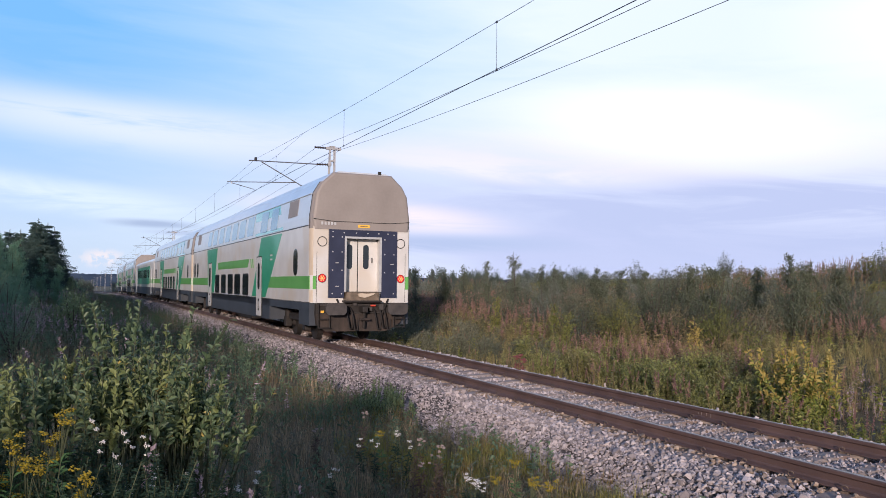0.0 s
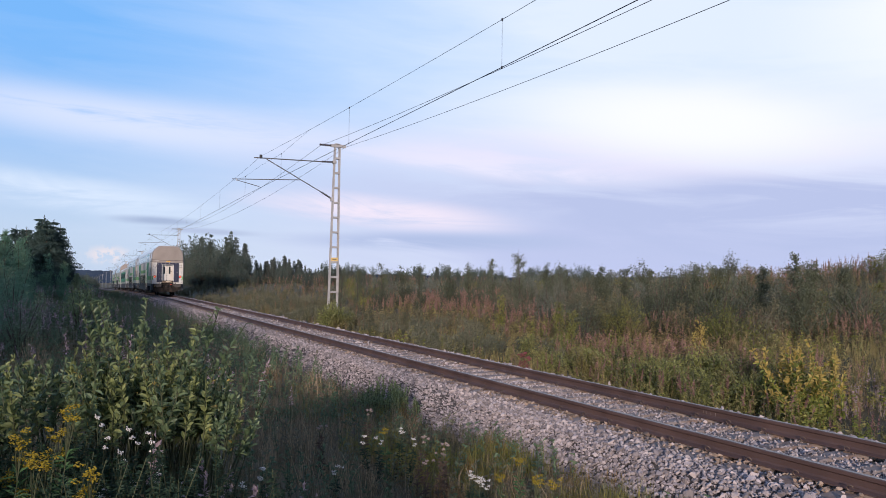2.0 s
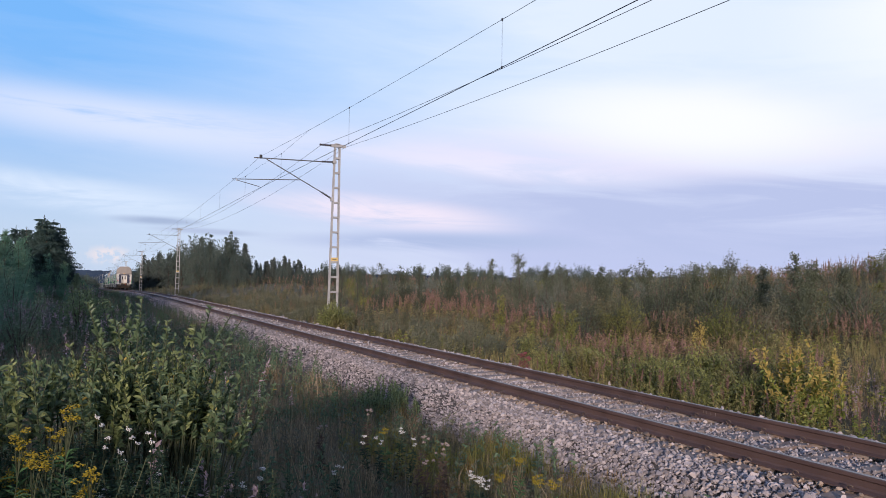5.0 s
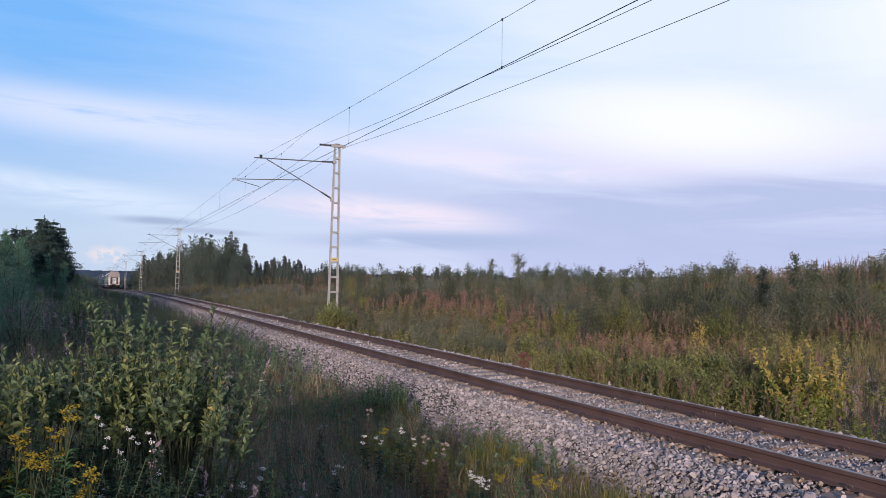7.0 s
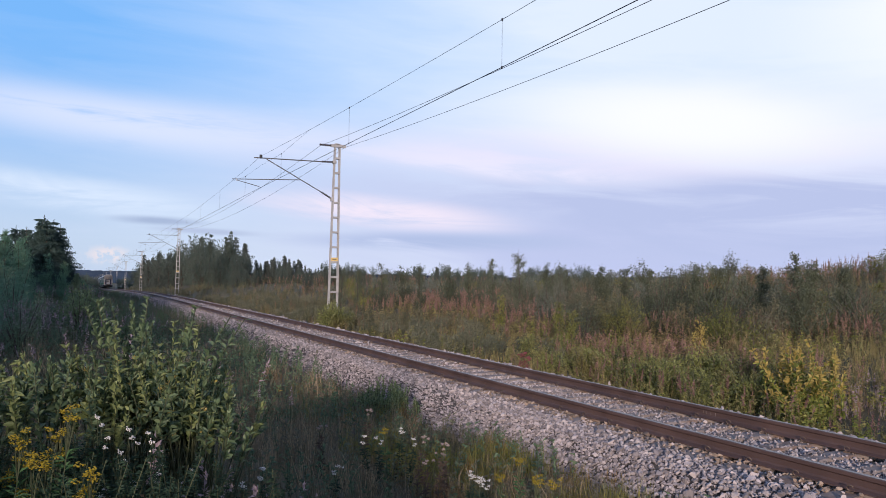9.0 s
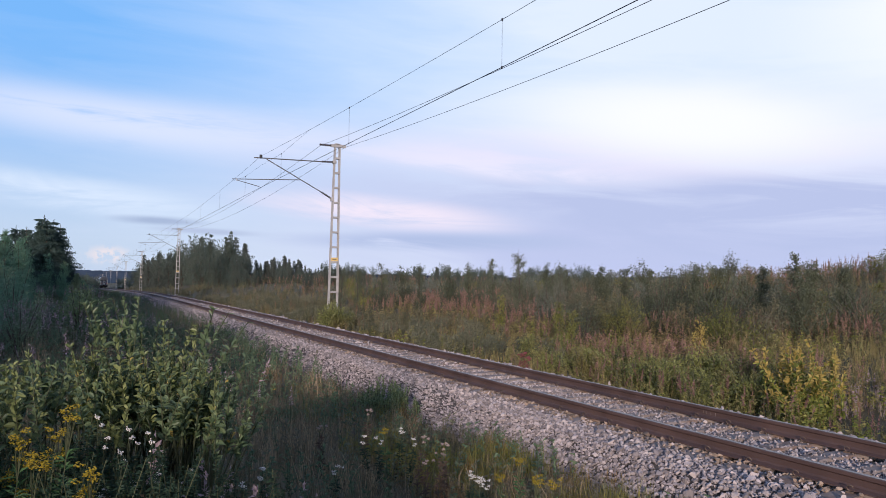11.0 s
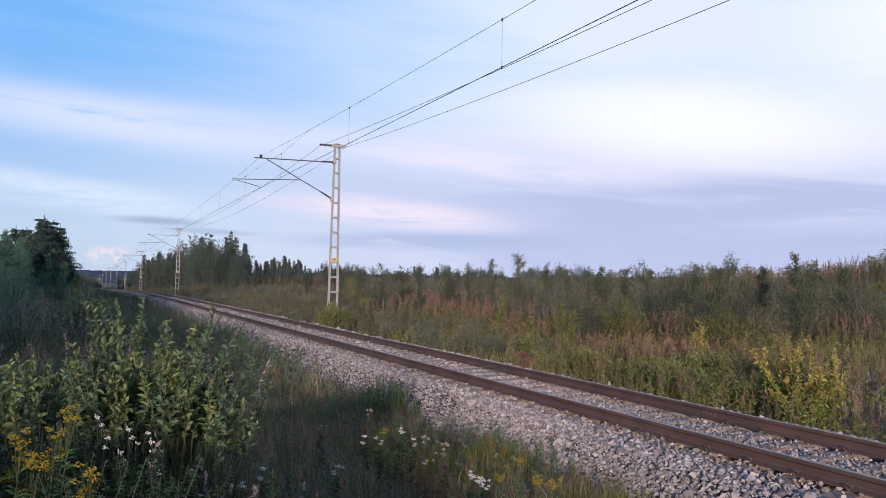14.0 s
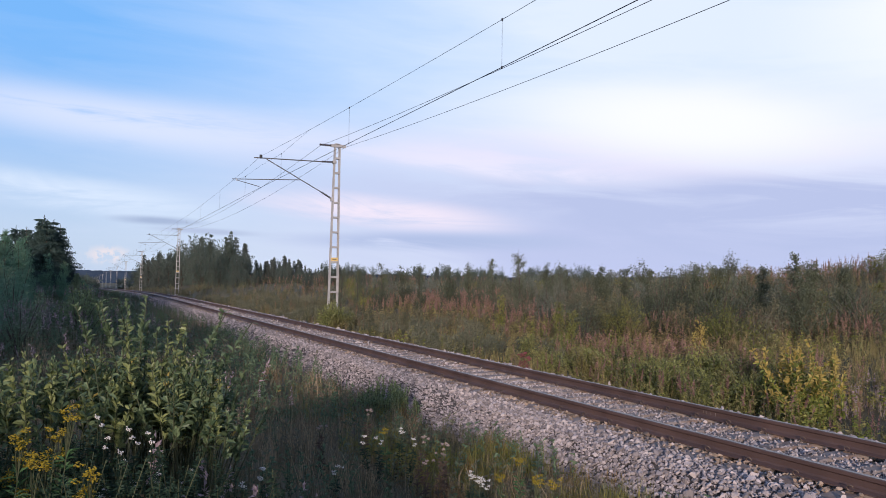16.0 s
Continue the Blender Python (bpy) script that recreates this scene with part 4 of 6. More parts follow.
    # lamps
    for x in (-1.25, 1.25):
        lamp = disc("tail_lamp", x, 1.96, yy(0.02), 0.115, M["lamp"], car, s * 0.05, "lit red tail lamp")
        for i in range(7):
            a, r = i * 1.0472, 0.066 if i < 6 else 0.0
            disc("diode", x + r * math.cos(a), 1.96 + r * math.sin(a), yy(0.07), 0.020 if i < 6 else 0.034, M["warm"], lamp, s * 0.01)
        part("lamp_rim", ring_mesh(x, yy(0.06), 1.96, 0.118, 0.012), M["seam"], lamp)
        bm = ring_mesh(x, yy(0.035), 3.05, 0.14, 0.012)
        part("lamp_ring", bm, M["seam"], car, "black ring of an unlit lamp")
        k = 1 if x > 0 else -1
        part("corner_seam", box(k * 1.405, k * 1.415, yy(0.028), yy(0.034), 1.24, 2.75), M["seam"], car)
        on_end("corner_stripe", [(k * 1.42, 1.63), (k * 1.52, 1.63), (k * 1.52, 2.02), (k * 1.42, 2.02)], yy(0.020), M["green"], car, s * 0.012)
    on_end("warning_plate", rounded(-0.15, 0.22, 3.50, 3.59, 0.015, 2), yy(0.055), M["yellow"], car, s * 0.01, "small yellow warning plate")
    part("plate_marks", box(-0.08, 0.15, yy(0.065), yy(0.070), 3.535, 3.555), M["rust"], car)
    for i in range(5):
        part("number_bar", box(-1.30 + i * 0.10, -1.24 + i * 0.10, yy(0.06), yy(0.066), 3.55, 3.64), M["alu"], car)
    # underframe: headstock, buffers, hoses, coupling, plough
    part("headstock", box(-1.42, 1.42, yy(-0.25), yy(0.03), 0.86, 1.24, 0.02), M["under"], car)
    for x in (-0.95, 0.98):
        b = part("buffer", tube((x, yy(0.03), 1.06), (x, yy(0.52), 1.06), 0.13, sides=14), M["under"], car)
        part("buffer_head", prism([(bx, yy(0.52), bz) for bx, bz in rounded(x - 0.32, x + 0.32, 0.88, 1.23, 0.13, 4)], (0, s * 0.05, 0)), M["buffer"], b, "broad dark buffer plate")
    part("plough", prism([(x, yy(-0.12), z) for x, z in ((-1.42, 0.90), (-1.38, 0.58), (-1.12, 0.38), (0.80, 0.36), (1.24, 0.60), (1.42, 0.90))], (0, s * 0.16, 0)), M["plough"], car, "dirty brown plate below the headstock")
    part("coupling_hook", box(-0.09, 0.09, yy(0.0), yy(0.42), 0.94, 1.12, 0.03), M["under"], car)
    part("coupling_link", tube((0.0, yy(0.30), 1.02), (0.02, yy(0.22), 0.48), 0.045, sides=8), M["under"], car)
    for x, droop in ((-0.55, 0.45), (-0.38, 0.40), (0.34, 0.42), (0.52, 0.46), (0.66, 0.40)):
        bm = bmesh.new()
        pts = [(x, yy(0.04), 1.10), (x + 0.02, yy(0.20), 0.98), (x + 0.05, yy(0.26), 0.75), (x + 0.12, yy(0.22), droop + 0.02), (x + 0.22, yy(0.15), droop), (x + 0.28, yy(0.06), 0.72)]
        for a, b in zip(pts, pts[1:]):
            tube(a, b, 0.024, sides=6, bm=bm)
        part("brake_hose", bm, M["under"], car)
    for x in (-1.36, 1.36):
        k = 1 if x > 0 else -1
        steps = part("corner_step", tube((x, yy(0.10), 1.20), (x, yy(0.12), 0.46), 0.022, sides=6), M["under"], car, "dark shunter's step at the corner")
        part("rail", tube((x - k * 0.34, yy(0.10), 1.20), (x - k * 0.34, yy(0.12), 0.46), 0.022, sides=6), M["under"], steps)
        for z in (0.48, 0.74):
            part("tread", box(min(x, x - k * 0.34), max(x, x - k * 0.34), min(yy(0.06), yy(0.24)), max(yy(0.06), yy(0.24)), z, z + 0.02), M["under"], steps)
    for z, r in ((1.16, 0.022), (0.92, 0.018)):
        part("air_pipe", tube((-1.3, yy(0.06), z), (1.3, yy(0.06), z), r, sides=6), M["buffer"], car)
    for x, w, z, h in ((-0.62, 0.16, 0.98, 0.22), (0.60, 0.14, 1.0, 0.20), (-0.24, 0.12, 1.14, 0.16), (0.26, 0.10, 0.98, 0.12)):
        part("junction_box", box(x - w / 2, x + w / 2, min(yy(0.03), yy(0.17)), max(yy(0.03), yy(0.17)), z, z + h, 0.015), M["buffer"], car)
    part("coupling_screw", tube((-0.16, yy(0.34), 0.74), (0.16, yy(0.34), 0.74), 0.035, sides=8), M["plough"], car)
    for x in (-0.80, 0.84):
        part("jumper_cable", tube((x, yy(0.08), 1.34), (x * 0.72, yy(0.16), 0.86), 0.028, sides=6), M["under"], car)
    part("cock_handle", box(0.25, 0.42, yy(0.12), yy(0.16), 1.12, 1.17, 0.01), M["red"], car, "red cock handle")
    part("hand_wheel", box(-1.28, -1.18, yy(0.05), yy(0.10), 0.93, 1.0, 0.01), M["yellow"], car, "small yellow handle")
    part("lifting_eye", box(0.50, 0.60, yy(-0.05), yy(0.0), 5.16, 5.26, 0.01), M["seam"], car)


def double_decker():
    car = tagged(new("passenger_carriage"), "white and green double-deck railway carriage with a grey end", "railway carriage", group="carriages of the train")
    shell("skirt", 0.50, 1.25, 5.4, LENGTH - 5.4, M["skirt"], car)
    shell("skirt_band", 0.98, 1.245, 0.1, LENGTH - 0.1, M["skirt"], car)
    for a, b in ((0.12, 1.3), (LENGTH - 1.3, LENGTH - 0.12)):
        shell("skirt_end", 0.55, 1.0, a, b, M["skirt"], car)
    shell("body", 1.22, 3.56, 0.0, LENGTH, M["white"], car, 0.05, closed=False)
    roof = shell("roof", 3.52, 5.19, 0.02, LENGTH - 0.02, M["silver"], car, 0.05)
    part("roof_ridge", box(-0.8, 0.8, 0.3, LENGTH - 0.3, 5.17, 5.21, 0.015), M["silver"], roof)
    end_gear(car, 0.0, -1)
    end_gear(car, LENGTH, 1)
    bogie(car, 3.3), bogie(car, LENGTH - 3.3)
    for s in (-1, 1):
        on_side("waist_groove", [(0.25, 3.52), (LENGTH - 0.25, 3.52), (LENGTH - 0.25, 3.55), (0.25, 3.55)], M["skirt"], car, s, 0.004)
        for a, b in ((0.12, 6.0), (20.4, LENGTH - 0.12)):
            on_side("stripe", [(a, 1.63), (b, 1.63), (b, 2.02), (a, 2.02)], M["green"], car, s, 0.005, "leaf green stripe")
        on_side("stripe", [(9.5, 2.41), (17.0, 2.41), (17.0, 2.75), (9.2, 2.75)], M["green"], car, s, 0.005, "leaf green stripe")
        on_side("livery_panel", [(6.1, 1.27), (8.6, 1.27), (6.9, 3.48), (3.6, 3.48)], M["teal"], car, s, 0.007, "emerald green slanted panel")
        on_side("livery_panel", [(18.2, 1.27), (20.2, 1.27), (20.6, 3.48), (17.2, 3.48)], M["teal"], car, s, 0.007, "emerald green slanted panel")
        on_side("livery_panel", [(3.5, 3.58), (8.0, 3.58), (8.4, 4.48), (4.3, 4.48)], M["paleteal"], car, s, 0.005, "glossy pale green upper panel")
        on_side("door_line", [(8.8, 1.245), (18.0, 1.245), (18.0, 1.285), (8.8, 1.285)], M["alu"], car, s, 0.008)
        for a, b in ((6.80, 7.68), (19.0, 20.0)):
            d = on_side("door", rounded(a, b, 0.56, 2.76, 0.06), M["white"], car, s, 0.020, "white side door")
            on_side("door_seal", rounded(a - 0.05, b + 0.05, 0.53, 2.80, 0.08), M["seam"], d, s, 0.012)
            on_side("pane", rounded(a + 0.26, b - 0.26, 1.55, 2.55, 0.16), M["glass"], d, s, 0.026)
            on_side("number_bar", rounded(a + 0.33, b - 0.33, 0.75, 1.2, 0.05), M["seam"], d, s, 0.026)
            on_side("number_bar", rounded(a + 0.39, b - 0.39, 0.82, 1.12, 0.02), M["white"], d, s, 0.030)
            part("step", box(s * 1.50, s * 1.66, a, b, 0.50, 0.55), M["under"], d)
        for a, b in ((9.35, 10.5), (11.15, 12.4), (12.9, 14.1), (14.75, 15.95), (16.6, 17.75)):
            w = on_side("window", rounded(a, b, 1.31, 2.13, 0.12), M["glass"], car, s, 0.012)
            on_side("frame", rounded(a - 0.05, b + 0.05, 1.27, 2.17, 0.14), M["seam"], w, s, 0.008)
        for a, b in ((1.5, 2.0), (LENGTH - 2.4, LENGTH - 1.9), (LENGTH - 1.2, LENGTH - 0.7)):
            on_side("window", rounded(a, b, 2.04, 2.88, 0.22), M["glass"], car, s, 0.012)
        for a, b in ((4.4, 5.4), (6.0, 7.15), (8.5, 9.8), (10.3, 11.6), (12.1, 13.3), (13.9, 15.1), (15.7, 16.9), (17.6, 18.8), (19.4, 20.5)):
            on_side("upper_window", rounded(a, b, 3.66, 4.42, 0.10), M["blueglass"], car, s, 0.012, "upper deck window with the sky's reflection put into its tint")
        on_side("vent_grille", rounded(1.7, 2.9, 3.92, 4.46, 0.03, 2), M["endgrey"], car, s, 0.010, "grey vent grille")
        on_side("vent_grille", rounded(LENGTH - 3.0, LENGTH - 1.8, 3.92, 4.46, 0.03, 2), M["endgrey"], car, s, 0.010, "grey vent grille")
        # a painted mark and small notices, as plain shapes
        for y in (8.30, 8.66):
            on_side("mark", [(y, 2.38), (y + 0.16, 2.38), (y + 0.30, 2.74), (y + 0.14, 2.74)], M["green"], car, s, 0.006)
        for y, z in ((5.0, 2.75), (5.0, 2.6), (4.7, 1.5), (4.4, 1.35)):
            on_side("notice", [(y, z), (y + 0.35, z), (y + 0.35, z + 0.06), (y, z + 0.06)], M["white"], car, s, 0.010)
        part("equipment_box", box(s * 1.15, s * 1.49, 9.0, 12.0, 0.36, 0.52, 0.03), M["under"], car)
        part("gutter", tube((s * 1.515, 0.3, 4.5), (s * 1.515, LENGTH - 0.3, 4.5), 0.015, sides=6), M["silver"], car)
    return car


def single_decker():
    car = tagged(new("passenger_carriage"), "lower white and emerald green single-deck carriage", "railway carriage", group="carriages of the train")
    shell("skirt", 0.50, 1.25, 0.4, LENGTH - 0.4, M["skirt"], car)
    shell("body", 1.22, 3.70, 0.0, LENGTH, M["white"], car, 0.05)
    bm = bmesh.new()
    arch = [(1.58 * math.cos(a * 0.2618), 3.62 + 0.62 * math.sin(a * 0.2618)) for a in range(13)]
    prism([(x, 0.05, z) for x, z in arch], (0, LENGTH - 0.1, 0), bm)
    part("roof", bm, M["silver"], car)
    bogie(car, 3.3), bogie(car, LENGTH - 3.3)
    for s in (-1, 1):
        on_side("livery_panel", [(5.0, 1.5), (22.0, 1.5), (22.0, 3.3), (4.2, 3.3)], M["teal"], car, s, 0.006, "emerald green side panel")
        on_side("stripe", [(0.12, 1.63), (4.6, 1.63), (4.5, 2.02), (0.12, 2.02)], M["green"], car, s, 0.005)
        for i in range(9):
            a = 5.4 + i * 1.85
            on_side("window", rounded(a, a + 1.3, 2.15, 3.0, 0.12), M["glass"], car, s, 0.012)
        for a in (2.2, 23.3):
            on_side("door", rounded(a, a + 0.9, 0.56, 3.0, 0.06), M["white"], car, s, 0.018)
    for y, s in ((0.0, -1), (LENGTH, 1)):
        part("gangway", box(-0.75, 0.75, y, y + s * 0.22, 1.25, 3.35, 0.05), M["seam"], car)
        part("headstock", box(-1.42, 1.42, y - s * 0.25, y + s * 0.03, 0.86, 1.24, 0.02), M["under"], car)
        for x in (-0.95, 0.98):
            part("buffer", tube((x, y, 1.06), (x, y + s * 0.4, 1.06), 0.15, sides=14), M["under"], car)
    return car


last_car = double_decker()
CARS = [last_car, copy_thing(last_car, Matrix()), single_decker(), copy_thing(last_car, Matrix()), copy_thing(last_car, Matrix())]
PITCH = LENGTH + 0.7


def train_rear(t):
    """Distance of the train's rear end along the line."""
    if t < 4:
        return 22.45 + 30.55 * t + 0.57 * t * t
    return 153.77 + 33.5 * (t - 4)


def car_pose(s):
    a, b = (Vector((track_x(y), y, track_z(y))) for y in (s + 3.3, s + LENGTH - 3.3))
    d = (b - a).normalized()
    yaw, pitch = math.atan2(-d.x, d.y), math.asin(d.z)
    m = Matrix.LocRotScale(None, Euler((pitch, 0, yaw)), None)
    return Matrix.Translation(a - d * 3.3) @ m


# ---- plants: small sets of leaves and stems ----
def leaf_set(rng, base, way, length, width, droop=0.15, fold=0.25, index=0, long=False):
    """Pointed leaves, folded along the midrib: 2 triangles each, or 6 where long."""
    n = len(base)
    way = unit(way)
    up = np.tile((0.0, 0.0, 1.0), (n, 1))
    side = unit(np.cross(way, up + 0.5 * rng.normal(size=(n, 3))))
    top = np.cross(side, way)
    length, width = np.broadcast_to(length, (n,))[:, None], np.broadcast_to(width, (n,))[:, None]
    tip = base + way * length - up * droop * length
    if not long:
        mid = base + way * length * 0.45
        v = np.stack([base, mid + side * width / 2 + top * fold * width, tip, mid - side * width / 2 + top * fold * width], 1).reshape(-1, 3)
        f = (np.array([[0, 1, 2], [0, 2, 3]])[None] + (np.arange(n) * 4)[:, None, None]).reshape(-1, 3)
    else:
        m1, m2 = base + way * length * 0.32 - up * droop * length * 0.12, base + way * length * 0.68 - up * droop * length * 0.45
        lift = top * fold * width
        v = np.stack([base, m1 + side * width * 0.46 + lift, m1, m1 - side * width * 0.46 + lift, m2 + side * width * 0.40 + lift, m2, m2 - side * width * 0.40 + lift, tip], 1).reshape(-1, 3)
        one = np.array([[0, 1, 2], [0, 2, 3], [1, 4, 5], [1, 5, 2], [2, 5, 6], [2, 6, 3], [4, 7, 5], [5, 7, 6]])
        f = (one[None] + (np.arange(n) * 8)[:, None, None]).reshape(-1, 3)
    return v, f, np.full(len(f), index)


def stem_set(points, r0, r1, index=1, sides=3):
    """A tapered stem through the points."""
    pts = np.asarray(points, float)
    k = len(pts)
    d = unit(np.gradient(pts, axis=0))
    a = unit(np.cross(d, np.array((0.31, 0.95, 0.05))))
    b = np.cross(d, a)
    v = []
    for i in range(sides):
        t = 2 * math.pi * i / sides
        r = np.linspace(r0, r1, k)[:, None]
        v.append(pts + a * r * math.cos(t) + b * r * math.sin(t))
    v = np.stack(v, 1).reshape(-1, 3)
    f = []
    for j in range(k - 1):
        for i in range(sides):
            p, q = j * sides + i, j * sides + (i + 1) % sides
            f += [(p, q, q + sides), (p, q + sides, p + sides)]
    return v, np.array(f), np.full(len(f), index)


def upward(rng, n, rise, spread=0.35):
    """Directions round about, rising by the angle given."""
    a = rng.uniform(0, 6.283, n)
    e = rise + rng.normal(0, spread, n)
    return np.stack([np.cos(a) * np.cos(e), np.sin(a) * np.cos(e), np.sin(e)], 1)


def herb_template(rng, leaves=15, length=0.24, width=0.075, plume=0, rise=0.7, thick=0.007):
    lean = rng.normal(0, 0.10, 2)
    t = np.linspace(0, 1, 4)[:, None]
    path = np.concatenate([t ** 1.6 * lean, t], 1)
    sets = [stem_set(path, thick, thick / 2, 1)]
    h = rng.uniform(0.10, 0.98 if not plume else 0.72, leaves)
    base = np.stack([np.interp(h, path[:, 2], path[:, 0]), np.interp(h, path[:, 2], path[:, 1]), h], 1)
    sets.append(leaf_set(rng, base, upward(rng, leaves, rise), length * rng.uniform(0.6, 1.2, leaves) * (1.15 - 0.55 * h), width * rng.uniform(0.7, 1.2, leaves), 0.25))
    if plume:
        h = rng.uniform(0.68, 1.08, plume)
        base = np.stack([lean[0] * h ** 1.6, lean[1] * h ** 1.6, h], 1)
        sets.append(leaf_set(rng, base, upward(rng, plume, 0.5, 0.6), 0.085 * (1.6 - 0.9 * h), 0.028, 0.0, index=2))
    return merge(sets)


def tuft_template(rng, blades=9, w0=0.006, w1=0.013):
    sets = []
    for _ in range(blades):
        a, bend = rng.uniform(0, 6.283), rng.uniform(0.05, 0.55)
        h = rng.uniform(0.45, 1.0)
        d = np.array((math.cos(a), math.sin(a), 0))
        s = np.array((-d[1], d[0], 0)) * rng.uniform(w0, w1)
        root = np.array((*rng.normal(0, 0.06, 2), 0))
        mid, top = root + d * bend * 0.35 * h + np.array((0, 0, 0.6 * h)), root + d * bend * h + np.array((0, 0, h * (1.0 - 0.25 * bend)))
        sets.append((np.array([root - s, root + s, mid - s * 0.8, mid + s * 0.8, top]), np.array([[0, 1, 3], [0, 3, 2], [2, 3, 4]]), np.zeros(3, int)))
    return merge(sets)


def heights(x, y):
    return np.array([ground_z(a, b) for a, b in zip(x, y)])


def in_view(rng, r0, r1, per, a0=-7.5, a1=57.0):
    """Random places between two ranges from the camera's stand, within the plan that is seen."""
    area = 0.5 * (r1 * r1 - r0 * r0) * radians(a1 - a0)
    n = int(area * per)
    r, a = np.sqrt(rng.uniform(r0 * r0, r1 * r1, n)), np.radians(rng.uniform(a0, a1, n))
    return EYE.x + r * np.sin(a), r * np.cos(a)


def offset(x, y):
    return x - np.array([track_x(b) for b in y])


def strew_plants(name, label, category, kinds, mats, rings, keep, seed, lean=0.12):
    """One carpet of plants; rings: near range, far range, number per square metre, least and greatest height."""
    rng = np.random.default_rng(seed)
    sets = []
    for r0, r1, per, h0, h1 in rings:
        x, y = in_view(rng, r0, r1, per)
        ok = keep(offset(x, y), x, y, rng)
        x, y = x[ok], y[ok]
        n = len(x)
        if not n:
            continue
        places = np.stack([x, y, heights(x, y) - 0.03], 1)
        h = rng.uniform(h0, h1, n)
        size = np.stack([h * rng.uniform(0.8, 1.25, n), h * rng.uniform(0.8, 1.25, n), h], 1)
        rot = turns(rng.uniform(0, 6.283, n), rng.normal(0, lean, n), rng.uniform(0, 6.283, n))
        pick = rng.integers(0, len(kinds), n)
        for k, t in enumerate(kinds):
            w = pick == k
            if w.any():
                sets.append(strew(t, places[w], rot[w], size[w]))
    v, f, i = merge(sets)
    ob = new(name, fill_mesh(name, v, f, mats, i))
    return tagged(ob, label, category, kind="stuff")


def patchy(x, y, scale, seed, level):
    """True where a smooth random field of that scale lies above the level."""
    return np.array([noise.noise((a * scale, b * scale, seed)) for a, b in zip(x, y)]) > level


rng0 = np.random.default_rng(21)
HERBS = [herb_template(rng0) for _ in range(5)] + [herb_template(rng0, 14, 0.3, 0.05, rise=1.0) for _ in range(2)]
SMALL_HERBS = [herb_template(rng0, 24, 0.17, 0.060) for _ in range(5)] + [herb_template(rng0, 18, 0.24, 0.042, rise=1.0) for _ in range(2)]
FIREWEEDS = [herb_template(rng0, 12, 0.18, 0.034, plume=26, rise=0.5) for _ in range(4)]
TUFTS = [tuft_template(rng0) for _ in range(6)]
FINE = [tuft_template(rng0, 14, 0.003, 0.007) for _ in range(6)]


def not_bare(x, y):
    """False on the bare brown patch beyond the far rail."""
    return (((x - 4.85) / 1.15) ** 2 + ((y - 9.2) / 0.85) ** 2) > 1.0


def right_meadow(d, x, y, rng):
    return (d > 2.45) & (d < 130) & (not_bare(x, y) | (rng.random(len(d)) < 0.12))


def left_meadow(d, x, y, rng):
    edge = np.where(y > 24, -2.0, np.where(y < 11, -2.0, -2.30)) - np.where(y > 17, 0.45, 0.40) * rng.random(len(d))
    return (d < edge) & (d > -22)


FEATHERS = [herb_template(rng0, 190, 0.062, 0.009, rise=0.5, thick=0.0045) for _ in range(4)]
SEEDLINGS = [herb_template(rng0, 40, 0.19, 0.085, rise=0.4) for _ in range(4)]
EDGE_SPIKES = [herb_template(np.random.default_rng(77 + k), 9, 0.16, 0.035, plume=44, rise=0.7) for k in range(3)]
SPIKES = [herb_template(rng0, 8, 0.18, 0.03, plume=20, rise=0.8) for _ in range(3)]
strew_plants("leafy_seedlings", "low bright green leafy seedlings beside the track", "seedlings", SEEDLINGS, [M["seedling"], M["stem"]],
             [(8, 18, 11, 0.30, 0.62), (18, 36, 1.6, 0.40, 0.75)], lambda d, x, y, rng: (d > 2.5) & (d < 40) & not_bare(x, y) & patchy(x, y, 0.28, 11.0, 0.08), 38)
strew_plants("straw_belt", "mixed straw-coloured dry grass beside the far rail", "grass", FINE, [M["grass"]],
             [(18, 40, 6.0, 0.35, 0.65)], lambda d, x, y, rng: (d > 2.5) & (d < 9) & patchy(x, y, 0.35, 41.0, -0.05), 54)
strew_plants("rusty_spikes", "rusty brown seed spikes of willowherb beside the track", "wildflowers", SPIKES, [M["herb"], M["stem"], M["spike"]],
             [(7, 20, 2.6, 0.45, 0.75), (20, 40, 1.0, 0.6, 0.9), (40, 80, 0.5, 0.8, 1.2)], lambda d, x, y, rng: (d > 2.4) & (d < 70) & patchy(x, y, 0.2, 15.0, -0.05), 39)
strew_plants("edge_spikes", "purplish brown willowherb spikes along the far rail", "wildflowers", EDGE_SPIKES, [M["seedling"], M["stem"], M["plum"]],
             [(8, 20, 3.2, 0.40, 0.75)], lambda d, x, y, rng: (d > 2.5) & (d < 3.7) & (y < 18) & not_bare(x, y), 53)
strew_plants("pale_grass_belt", "pale dry grass belt between the track and the shrubs", "grass", FINE, [M["grass"]],
             [(12, 26, 9.0, 0.40, 0.70)], lambda d, x, y, rng: (d > 5.0) & (d < 13) & (y > 9) & (y < 24) & not_bare(x, y) & patchy(x, y, 0.3, 31.0, -0.15), 47)
strew_plants("patch_stubble", "greyish mauve dry weeds round a bare brown patch", "weeds", SPIKES + FINE, [M["mauve"], M["stem"], M["mauve"]],
             [(13, 19, 26, 0.25, 0.55)], lambda d, x, y, rng: ~(((x - 4.9) / 0.8) ** 2 + ((y - 9.1) / 0.6) ** 2 < 1.0) & (((x - 5.4) / 1.9) ** 2 + ((y - 9.9) / 1.7) ** 2 < 1.0) & (x > 4.5), 46)
